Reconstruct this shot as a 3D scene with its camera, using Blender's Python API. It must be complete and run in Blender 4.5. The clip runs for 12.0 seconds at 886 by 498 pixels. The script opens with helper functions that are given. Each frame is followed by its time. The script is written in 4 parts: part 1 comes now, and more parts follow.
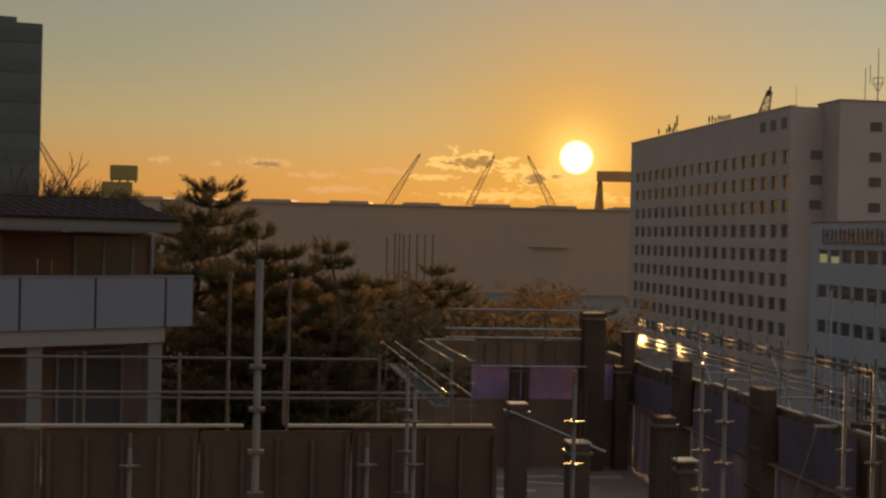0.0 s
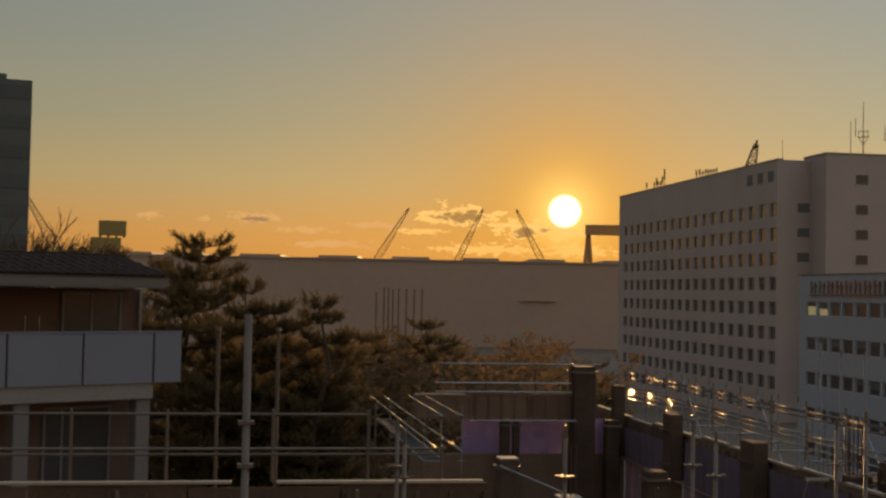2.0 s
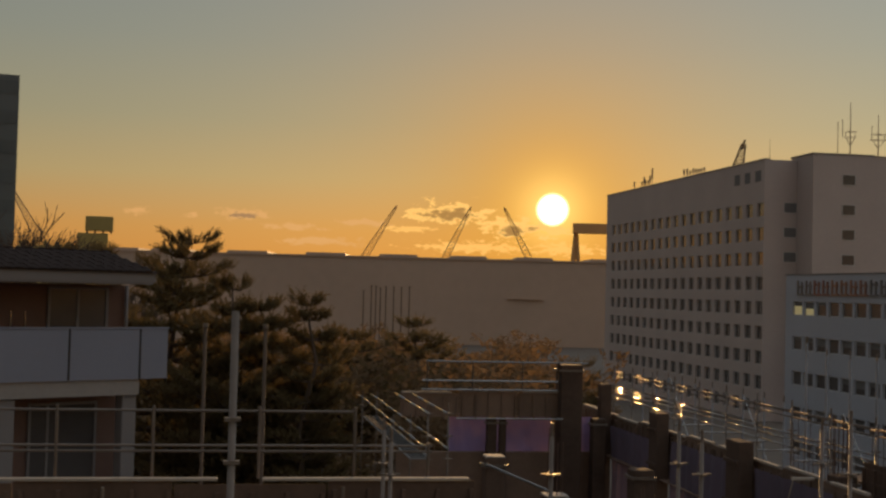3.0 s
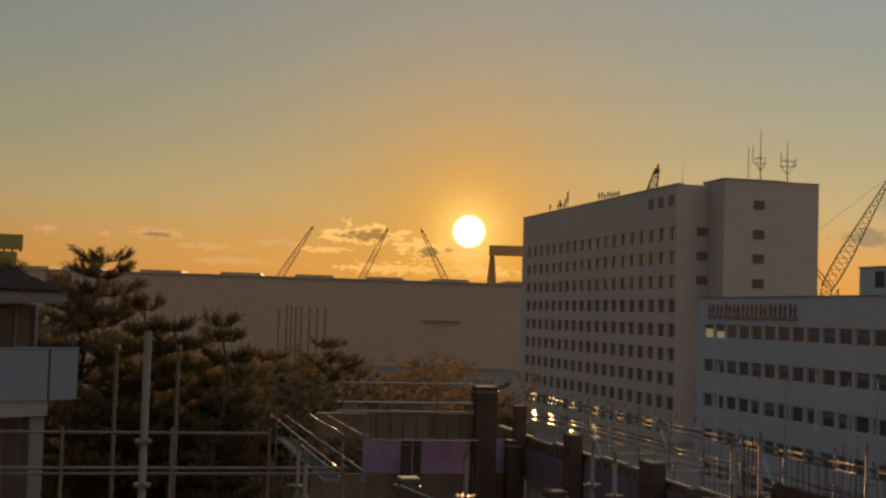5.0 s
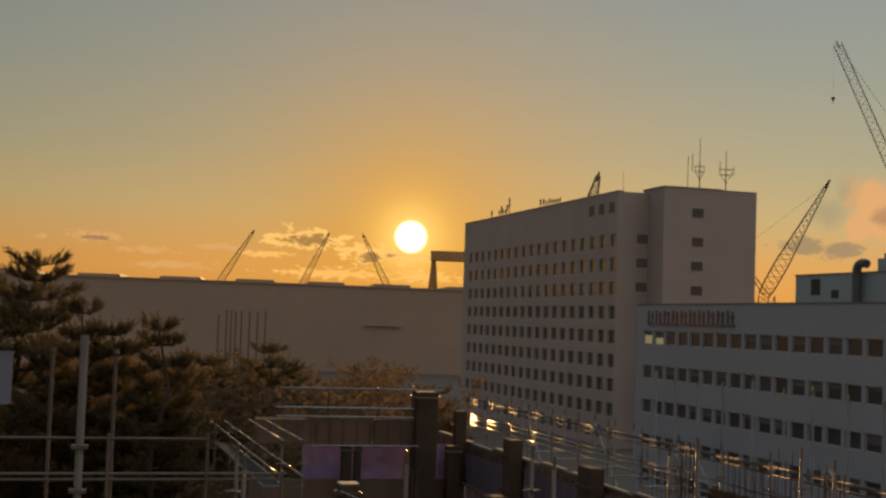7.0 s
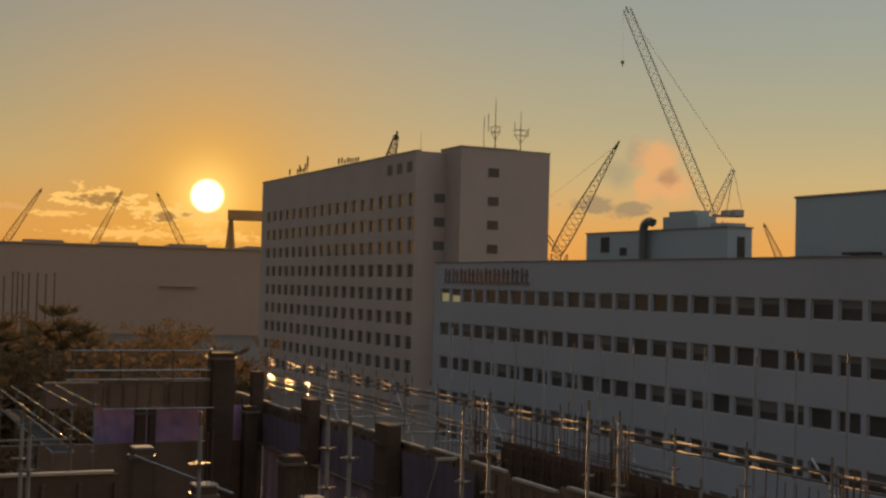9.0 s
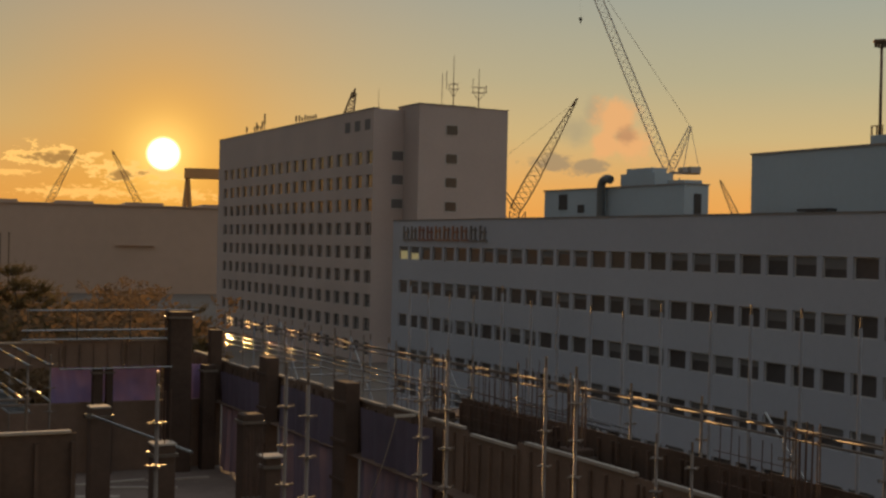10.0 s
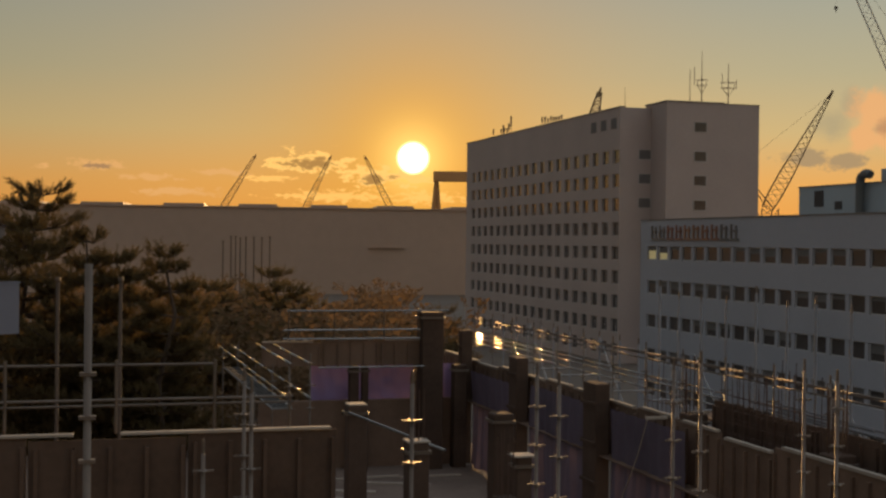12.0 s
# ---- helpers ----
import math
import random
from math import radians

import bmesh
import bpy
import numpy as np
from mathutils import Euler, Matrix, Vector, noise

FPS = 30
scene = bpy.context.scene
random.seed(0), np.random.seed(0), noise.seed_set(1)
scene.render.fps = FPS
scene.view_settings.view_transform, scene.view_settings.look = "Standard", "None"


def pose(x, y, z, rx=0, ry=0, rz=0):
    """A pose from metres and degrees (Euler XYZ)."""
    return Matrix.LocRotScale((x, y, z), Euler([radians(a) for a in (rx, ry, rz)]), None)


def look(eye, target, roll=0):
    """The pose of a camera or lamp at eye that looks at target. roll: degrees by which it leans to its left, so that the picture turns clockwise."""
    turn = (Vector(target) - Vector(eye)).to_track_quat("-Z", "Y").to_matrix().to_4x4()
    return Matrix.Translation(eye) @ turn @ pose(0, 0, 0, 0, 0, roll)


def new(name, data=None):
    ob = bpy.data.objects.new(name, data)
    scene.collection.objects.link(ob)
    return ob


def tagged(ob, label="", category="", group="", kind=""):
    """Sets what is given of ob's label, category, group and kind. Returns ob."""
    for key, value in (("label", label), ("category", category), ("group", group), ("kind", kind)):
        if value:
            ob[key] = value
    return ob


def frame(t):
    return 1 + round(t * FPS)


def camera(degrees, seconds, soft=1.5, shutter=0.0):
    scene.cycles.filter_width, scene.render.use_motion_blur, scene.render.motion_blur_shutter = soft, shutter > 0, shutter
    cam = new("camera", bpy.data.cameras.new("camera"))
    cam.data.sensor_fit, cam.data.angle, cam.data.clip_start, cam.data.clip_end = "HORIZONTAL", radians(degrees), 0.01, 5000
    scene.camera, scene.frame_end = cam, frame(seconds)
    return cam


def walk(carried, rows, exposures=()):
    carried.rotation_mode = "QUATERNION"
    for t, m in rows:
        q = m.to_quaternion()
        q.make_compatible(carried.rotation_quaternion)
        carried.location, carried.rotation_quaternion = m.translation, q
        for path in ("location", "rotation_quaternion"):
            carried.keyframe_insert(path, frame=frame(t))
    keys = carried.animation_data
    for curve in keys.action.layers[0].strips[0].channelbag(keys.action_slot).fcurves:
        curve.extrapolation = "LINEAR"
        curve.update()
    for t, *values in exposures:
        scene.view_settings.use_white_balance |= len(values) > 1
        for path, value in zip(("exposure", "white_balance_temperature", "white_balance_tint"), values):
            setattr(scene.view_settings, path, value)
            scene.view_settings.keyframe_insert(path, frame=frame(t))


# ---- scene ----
# ---------- camera: it stands at a window on the fifth storey, turns and drifts a few centimetres ----------
EYE = 17.5
cam = camera(38.3, 12.0, soft=2.5)
walk(cam, [
    (0.0, pose(0, 0, EYE, 89.540, -1.350, 0.000)),
    (0.5, pose(0, 0, EYE, 90.446, -1.255, -0.370)),
    (1.0, pose(0, 0, EYE, 91.307, -1.198, -0.647)),
    (1.5, pose(0, 0, EYE, 91.859, -1.134, -0.659)),
    (2.0, pose(0, 0, EYE, 91.979, -1.100, -0.489)),
    (2.5, pose(0, 0, EYE, 91.819, -1.254, -0.537)),
    (4.5, pose(0, 0, EYE, 92.647, -1.601, -4.094)),
    (5.0, pose(0, 0, EYE, 92.944, -1.714, -4.817)),
    (5.5, pose(0, 0, EYE, 93.130, -1.884, -5.325)),
    (6.0, pose(0, 0, EYE, 93.244, -2.039, -5.739)),
    (6.5, pose(0, 0, EYE, 93.292, -2.035, -6.325)),
    (8.5, pose(0.035, 0, EYE, 92.433, -1.617, -13.826)),
    (9.0, pose(0.045, 0, EYE, 91.704, -1.448, -16.463)),
    (9.5, pose(0.06, 0, EYE, 90.735, -1.271, -18.116)),
    (10.0, pose(0.06, 0, EYE, 89.848, -1.213, -18.319)),
    (10.5, pose(0.055, 0, EYE, 89.393, -1.041, -16.870)),
    (11.0, pose(0.045, 0, EYE, 89.321, -1.041, -14.150)),
    (11.5, pose(0.035, 0, EYE, 89.484, -0.884, -10.739)),
    (12.0, pose(0.025, 0, EYE, 89.693, -0.653, -7.270)),
], exposures=((0.0, 0.05), (1.0, 0.0), (2.5, -0.02), (4.5, -0.1), (6.5, -0.08), (9.0, -0.06), (10.0, 0.0), (12.0, 0.03)))

# ---------- light: low evening sun, hazy sky ----------
SUN_AZ, SUN_EL = 5.88, 3.76      # degrees, clockwise from +y
SUN_DIR = Vector((math.sin(radians(SUN_AZ)) * math.cos(radians(SUN_EL)),
                  math.cos(radians(SUN_AZ)) * math.cos(radians(SUN_EL)), math.sin(radians(SUN_EL))))
lamp = bpy.data.lights.new("sun", "SUN")
lamp.energy, lamp.angle, lamp.color = 3.0, radians(0.6), (1.0, 0.55, 0.2)
sun = new("sun", lamp)
sun.matrix_basis = look((0, 0, 60), Vector((0, 0, 60)) - SUN_DIR)

world = bpy.data.worlds.new("sky")
scene.world = world
world.use_nodes = True
wt = world.node_tree
wt.nodes.clear()


def wn(kind, **sets):
    n = wt.nodes.new(kind)
    for k, v in sets.items():
        n.inputs[k.replace("_", " ")].default_value = v
    return n


def wmath(op, a, b=None, c=None, clamp=False):
    n = wt.nodes.new("ShaderNodeMath")
    n.operation, n.use_clamp = op, clamp
    for i, v in enumerate((a, b, c)):
        if v is None:
            continue
        if isinstance(v, (int, float)):
            n.inputs[i].default_value = v
        else:
            wt.links.new(v, n.inputs[i])
    return n.outputs[0]


def wmix(fac, a, b, blend="MIX"):
    n = wt.nodes.new("ShaderNodeMix")
    n.data_type, n.blend_type = "RGBA", blend
    for i, v in ((0, fac), (6, a), (7, b)):
        if isinstance(v, (int, float, tuple)):
            n.inputs[i].default_value = v
        else:
            wt.links.new(v, n.inputs[i])
    return n.outputs[2]


def wramp(fac, stops):
    n = wt.nodes.new("ShaderNodeValToRGB")
    while len(n.color_ramp.elements) < len(stops):
        n.color_ramp.elements.new(0.5)
    for e, (p, c) in zip(n.color_ramp.elements, stops):
        e.position, e.color = p, (*c, 1)
    wt.links.new(fac, n.inputs[0])
    return n.outputs[0]


sky = wt.nodes.new("ShaderNodeTexSky")
sky.sky_type, sky.sun_disc = "NISHITA", False
sky.sun_elevation, sky.sun_rotation = radians(SUN_EL), radians(SUN_AZ)
sky.altitude, sky.air_density, sky.dust_density, sky.ozone_density = 20, 1.0, 2.0, 1.0
coord = wt.nodes.new("ShaderNodeTexCoord")
split = wt.nodes.new("ShaderNodeSeparateXYZ")
wt.links.new(coord.outputs["Generated"], split.inputs[0])
X, Y, Z = split.outputs
# evening haze: orange at the horizon, grey-blue above; Z is the sine of the elevation
haze = wramp(wmath("MULTIPLY", Z, 1.0, clamp=True), [
    (0.0, (0.68, 0.26, 0.045)), (0.045, (0.63, 0.31, 0.085)), (0.085, (0.48, 0.355, 0.165)), (0.13, (0.36, 0.325, 0.205)),
    (0.19, (0.282, 0.293, 0.24)), (0.27, (0.225, 0.262, 0.262)), (0.5, (0.33, 0.36, 0.39)), (1.0, (0.38, 0.41, 0.46))])
# glow round the sun
dot = wt.nodes.new("ShaderNodeVectorMath")
dot.operation = "DOT_PRODUCT"
dot.inputs[1].default_value = SUN_DIR
wt.links.new(coord.outputs["Generated"], dot.inputs[0])
angle = wmath("ARCCOSINE", wmath("MINIMUM", dot.outputs["Value"], 1.0))
def lobe(width, power):
    return wmath("EXPONENT", wmath("MULTIPLY", wmath("POWER", wmath("DIVIDE", angle, radians(width)), power), -1.0))
base = wmix(1.0, haze, wmix(1.0, sky.outputs[0], (0.004, 0.004, 0.004, 1), "MULTIPLY"), "ADD")
base = wmix(wmath("MULTIPLY", lobe(7.0, 1.4), 0.6), base, (0.60, 0.26, 0.035, 1))
base = wmix(wmath("MULTIPLY", lobe(2.6, 1.2), 0.8), base, (1.0, 0.47, 0.055, 1))
base = wmix(wmath("MULTIPLY", lobe(1.25, 1.6), 0.8), base, (1.5, 0.95, 0.26, 1))
# the far side of the evening sky is duller
side = wmath("MULTIPLY_ADD", dot.outputs["Value"], 0.06, 0.94)
side = wmath("MULTIPLY", side, wmath("MULTIPLY_ADD", X, 0.42, 1.0))
base = wmix(1.0, base, side, "MULTIPLY")
# low clouds and smoke: soft noise within drifting banks
AZ = wmath("ARCTAN2", X, Y)
EL = wmath("ARCSINE", Z)
def bank(az, el, w, h):
    dx = wmath("DIVIDE", wmath("SUBTRACT", AZ, radians(az)), radians(w))
    dy = wmath("DIVIDE", wmath("SUBTRACT", EL, radians(el)), radians(h))
    r2 = wmath("ADD", wmath("MULTIPLY", dx, dx), wmath("MULTIPLY", dy, dy))
    return wmath("EXPONENT", wmath("MULTIPLY", r2, -1.0))
def field(scale, stretch, seed, detail=6.0):
    c = wt.nodes.new("ShaderNodeCombineXYZ")
    wt.links.new(AZ, c.inputs[0])
    wt.links.new(wmath("MULTIPLY", EL, stretch), c.inputs[1])
    c.inputs[2].default_value = seed
    n = wn("ShaderNodeTexNoise", Scale=scale, Detail=detail, Roughness=0.6)
    wt.links.new(c.outputs[0], n.inputs["Vector"])
    return n.outputs[0]
def step(v, lo, hi):
    n = wt.nodes.new("ShaderNodeMapRange")
    n.interpolation_type = "SMOOTHSTEP"
    n.inputs["From Min"].default_value, n.inputs["From Max"].default_value = lo, hi
    wt.links.new(v, n.inputs["Value"])
    return n.outputs[0]
def banks(items):
    total = None
    for it in items:
        b = bank(*it)
        total = b if total is None else wmath("MAXIMUM", total, b)
    return total
def cloud(col, mask, noise, gain, lo, hi, color, strength):
    d = wmath("MULTIPLY_ADD", wmath("SUBTRACT", noise, 0.5), gain, mask)
    return wmix(wmath("MULTIPLY", wmath("MULTIPLY", step(d, lo, hi), step(mask, 0.02, 0.25)), strength), col, color)
puff, fine = field(95.0, 1.9, 1.7), field(150.0, 2.4, 8.2)
left = banks([(-8.0, 3.2, 1.5, 0.32), (-12.6, 3.2, 0.6, 0.25), (-5.6, 2.7, 1.6, 0.25), (-4.4, 2.1, 2.2, 0.25), (-10.3, 3.1, 0.5, 0.2), (-2.6, 3.0, 1.6, 0.2)])
base = cloud(base, left, puff, 2.2, 0.45, 0.85, (0.80, 0.42, 0.15, 1), 0.75)
base = cloud(base, bank(-7.9, 3.15, 0.9, 0.2), fine, 1.8, 0.55, 0.85, (0.34, 0.20, 0.10, 1), 0.8)
low = banks([(2.5, 2.0, 3.4, 0.33), (6.6, 2.0, 1.8, 0.4), (-0.6, 2.75, 1.4, 0.18)])
base = cloud(base, low, fine, 2.6, 0.5, 0.85, (1.15, 0.62, 0.16, 1), 0.75)
heap = banks([(1.3, 3.5, 1.9, 0.5), (4.2, 2.85, 2.1, 0.5), (3.0, 3.6, 0.55, 0.16), (6.2, 2.85, 1.2, 0.25)])
base = cloud(base, heap, puff, 2.8, 0.46, 0.62, (1.12, 0.63, 0.17, 1), 0.95)
base = cloud(base, banks([(1.35, 3.45, 1.7, 0.42), (4.1, 2.75, 1.8, 0.36)]), puff, 2.2, 0.62, 1.0, (0.40, 0.205, 0.06, 1), 0.9)
smoke, wisp = field(40.0, 1.0, 5.1), field(70.0, 1.6, 3.3)
base = cloud(base, banks([(24.2, 5.2, 1.0, 0.8), (25.0, 6.0, 0.6, 0.8)]), smoke, 1.2, 0.25, 1.0, (0.36, 0.31, 0.20, 1), 0.55)
base = cloud(base, banks([(25.9, 5.7, 1.15, 1.0), (26.7, 4.8, 1.15, 0.9), (25.5, 4.7, 0.8, 0.8)]), smoke, 1.8, 0.25, 0.85, (0.86, 0.43, 0.17, 1), 0.85)
base = cloud(base, bank(26.4, 5.1, 0.75, 0.65), wisp, 1.0, 0.45, 1.0, (0.42, 0.22, 0.12, 1), 0.65)
base = cloud(base, banks([(23.2, 3.8, 1.4, 0.48), (24.7, 3.65, 1.1, 0.45)]), wisp, 1.6, 0.4, 0.75, (0.36, 0.26, 0.15, 1), 0.8)
# the sun's disc, swollen by haze
base = wmix(step(wmath("MULTIPLY", angle, -1.0), -radians(0.8), -radians(0.46)), base, (5.0, 4.2, 2.4, 1))
bg = wt.nodes.new("ShaderNodeBackground")
out = wt.nodes.new("ShaderNodeOutputWorld")
wt.links.new(base, bg.inputs[0])
bg.inputs[1].default_value = 1.0
wt.links.new(bg.outputs[0], out.inputs[0])

# ---------- materials ----------
def material(name, color, rough=0.7, metal=0.0, vary=0.25, scale=1.0, grain=12.0, bump=0.15, second=None, spec=0.5, spread=0.12):
    """A procedural surface: two scales of colour variation and a fine relief, in metres."""
    m = bpy.data.materials.new(name)
    m.use_nodes = True
    t = m.node_tree
    b = t.nodes["Principled BSDF"]
    co = t.nodes.new("ShaderNodeTexCoord")
    big, fine = t.nodes.new("ShaderNodeTexNoise"), t.nodes.new("ShaderNodeTexNoise")
    for n, s, d in ((big, scale, 4), (fine, grain, 6)):
        n.inputs["Scale"].default_value, n.inputs["Detail"].default_value = s, d
        t.links.new(co.outputs["Object"], n.inputs["Vector"])
    info = t.nodes.new("ShaderNodeObjectInfo")
    add = t.nodes.new("ShaderNodeMath")
    add.operation = "MULTIPLY_ADD"
    add.inputs[1].default_value, add.inputs[2].default_value = 0.6, -0.05
    t.links.new(big.outputs[0], add.inputs[0])
    add2 = t.nodes.new("ShaderNodeMath")
    add2.operation = "MULTIPLY_ADD"
    add2.inputs[1].default_value = 0.3
    t.links.new(fine.outputs[0], add2.inputs[0])
    t.links.new(add.outputs[0], add2.inputs[2])
    add3 = t.nodes.new("ShaderNodeMath")
    add3.operation = "MULTIPLY_ADD"
    add3.inputs[1].default_value = 0.2
    t.links.new(info.outputs["Random"], add3.inputs[0])
    t.links.new(add2.outputs[0], add3.inputs[2])
    r = t.nodes.new("ShaderNodeValToRGB")
    dark = tuple(c * (1 - vary) for c in (second or color))
    light = tuple(min(1, c * (1 + vary * 0.6)) for c in color)
    r.color_ramp.elements[0].position, r.color_ramp.elements[0].color = 0.2, (*dark, 1)
    r.color_ramp.elements[1].position, r.color_ramp.elements[1].color = 0.8, (*light, 1)
    t.links.new(add3.outputs[0], r.inputs[0])
    t.links.new(r.outputs[0], b.inputs["Base Color"])
    rr = t.nodes.new("ShaderNodeMapRange")
    rr.inputs["To Min"].default_value, rr.inputs["To Max"].default_value = max(0, rough - spread), min(1, rough + spread)
    t.links.new(fine.outputs[0], rr.inputs[0])
    t.links.new(rr.outputs[0], b.inputs["Roughness"])
    b.inputs["Metallic"].default_value = metal
    b.inputs["Specular IOR Level"].default_value = spec
    if bump:
        bp = t.nodes.new("ShaderNodeBump")
        bp.inputs["Strength"].default_value, bp.inputs["Distance"].default_value = bump, 0.02
        t.links.new(fine.outputs[0], bp.inputs["Height"])
        t.links.new(bp.outputs[0], b.inputs["Normal"])
    return m


def glass_dark(name, color, rough=0.05):
    m = material(name, color, rough, 0.0, 0.3, 0.4, 3.0, 0.02, spec=0.3)
    return m


M_WALL = material("pale_render", (0.46, 0.38, 0.345), 0.85, vary=0.16, scale=0.12, grain=2.0)
M_WALL2 = material("grey_white_render", (0.40, 0.405, 0.445), 0.85, vary=0.16, scale=0.1, grain=2.0)
M_GLASS = glass_dark("dark_window_glass", (0.09, 0.08, 0.078), 0.15)
M_GLASS2 = material("reflecting_window_glass", (0.05, 0.045, 0.045), 0.06, 0.0, 0.3, 0.4, 3.0, 0.0, spec=0.5)
M_GLASS2.node_tree.nodes["Principled BSDF"].inputs["IOR"].default_value = 1.9      # coated glass
M_FILM = material("film_faced_plywood", (0.125, 0.082, 0.06), 0.85, vary=0.5, scale=1.0, grain=10.0, spec=0.1)
M_FRAME = material("window_frame_paint", (0.5, 0.48, 0.45), 0.5, vary=0.1)
M_LIT = material("lit_window", (0.8, 0.7, 0.4), 0.5)
M_LIT.node_tree.nodes["Principled BSDF"].inputs["Emission Color"].default_value = (1.0, 0.8, 0.35, 1)
M_LIT.node_tree.nodes["Principled BSDF"].inputs["Emission Strength"].default_value = 0.12
M_SHED = material("shed_cladding", (0.46, 0.33, 0.25), 0.7, vary=0.2, scale=0.02, grain=0.3)
M_STEEL = material("galvanised_steel", (0.33, 0.31, 0.29), 0.16, 1.0, 0.4, 3.0, 40.0, 0.0, spread=0.06)
M_POLE = material("dull_zinc", (0.165, 0.13, 0.104), 0.5, 0.3, 0.4, 3.0, 40.0, 0.02, spec=0.35)
M_STREET = material("dusty_grey_zinc", (0.19, 0.185, 0.19), 0.8, 0.0, 0.3, 3.0, 40.0, 0.02, spec=0.3)
M_CRANE = material("crane_paint", (0.16, 0.1, 0.06), 0.6, 0.0, 0.3, 0.5, 4.0)
# lighter orange imitates the distance haze over the gantry
M_FARCRANE = material("hazed_gantry_orange", (0.55, 0.3, 0.12), 0.7, 0.0, 0.25, 0.1, 1.0)
M_CRANE2 = material("weathered_crane_paint", (0.42, 0.4, 0.38), 0.6, 0.0, 0.3, 0.5, 4.0)
M_CONC = material("concrete", (0.25, 0.22, 0.2), 0.9, vary=0.3, scale=0.8, grain=9.0, bump=0.3)
# darker copy of the form plywood: the columns' shade is put into its colour
M_SHADEFORM = material("shaded_form_board", (0.1, 0.066, 0.049), 0.85, vary=0.5, scale=1.0, grain=10.0, spec=0.1)
M_SLAB = material("dusty_slab", (0.2, 0.15, 0.12), 0.95, vary=0.5, scale=0.5, grain=6.0, bump=0.3, spec=0.1)
M_CLAD = material("blue_grey_cladding", (0.34, 0.40, 0.44), 0.7, vary=0.15, scale=0.1, grain=2.0)
# far cranes: haze against the low sun is put into this brown
M_HAZECRANE = material("hazed_crane_brown", (0.34, 0.18, 0.08), 0.7, 0.0, 0.3, 0.1, 1.0)
M_PLY = material("formwork_plywood", (0.19, 0.125, 0.09), 0.85, vary=0.45, scale=1.2, grain=14.0, spec=0.15)
M_BATTEN = material("sawn_timber", (0.36, 0.3, 0.24), 0.8, vary=0.3, scale=2.0, grain=20.0)
M_REBAR = material("rusty_rebar", (0.12, 0.07, 0.05), 0.8, 0.3, 0.4, 4.0, 30.0)
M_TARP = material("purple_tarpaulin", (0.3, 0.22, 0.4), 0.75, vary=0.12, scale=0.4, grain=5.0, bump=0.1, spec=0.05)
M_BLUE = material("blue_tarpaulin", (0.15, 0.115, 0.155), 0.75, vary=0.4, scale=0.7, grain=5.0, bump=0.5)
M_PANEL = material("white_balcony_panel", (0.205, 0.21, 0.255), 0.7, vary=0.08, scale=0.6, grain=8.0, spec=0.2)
M_BRICK = material("red_brown_brick", (0.15, 0.085, 0.065), 0.85, vary=0.35, scale=1.0, grain=18.0)
M_ROOF = material("dark_roof_tiles", (0.04, 0.028, 0.024), 0.95, vary=0.35, scale=1.0, grain=16.0, spec=0.1)
M_TRIM = material("painted_fascia", (0.17, 0.15, 0.145), 0.6, vary=0.15)
M_TOWER = material("grey_tower_cladding", (0.105, 0.114, 0.114), 0.5, vary=0.3, scale=0.15, grain=1.5)
M_YELLOW = material("ochre_building_paint", (0.4, 0.3, 0.1), 0.8, vary=0.15, scale=0.2, grain=2.0)
M_BARK = material("bark", (0.09, 0.06, 0.04), 0.95, vary=0.4, scale=2.0, grain=14.0, bump=0.5)
M_NEEDLE = material("pine_needles", (0.17, 0.125, 0.06), 0.95, vary=0.45, scale=0.8, grain=8.0, bump=0, spec=0.05)
M_GROUND = material("dark_earth", (0.13, 0.1, 0.075), 0.95, vary=0.35, scale=0.06, grain=1.2, bump=0.3)
M_MESH = material("metal_deck", (0.22, 0.21, 0.2), 0.65, 0.2, 0.3, 2.0, 20.0, spec=0.2)
# woodland leaves, their brown lifted to imitate the haze over them
M_SCRUB = material("hazed_scrub", (0.19, 0.125, 0.07), 0.95, vary=0.4, scale=0.3, grain=3.0, bump=0, spec=0.05)
M_BAND = material("tower_glazing", (0.098, 0.107, 0.107), 0.45, vary=0.35, scale=0.15, grain=1.0, spec=0.3)
for m_sheet, share in ((M_TARP, 0.08), (M_BLUE, 0.2), (M_NEEDLE, 0.5), (M_SCRUB, 0.45)):        # thin sheets and leaves let the low sun through
    nt = m_sheet.node_tree
    tr, mx = nt.nodes.new("ShaderNodeBsdfTranslucent"), nt.nodes.new("ShaderNodeMixShader")
    src = nt.nodes["Principled BSDF"]
    nt.links.new(src.inputs["Base Color"].links[0].from_socket, tr.inputs["Color"])
    mx.inputs[0].default_value = share
    nt.links.new(src.outputs[0], mx.inputs[1])
    nt.links.new(tr.outputs[0], mx.inputs[2])
    nt.links.new(mx.outputs[0], nt.nodes["Material Output"].inputs["Surface"])
M_DARK = material("dark_interior", (0.05, 0.045, 0.042), 0.8, vary=0.3)


# ---------- building helpers ----------
YAW = 8.89                       # the yard's grid is turned by this
SITE = pose(0, 0, 0, 0, 0, YAW)


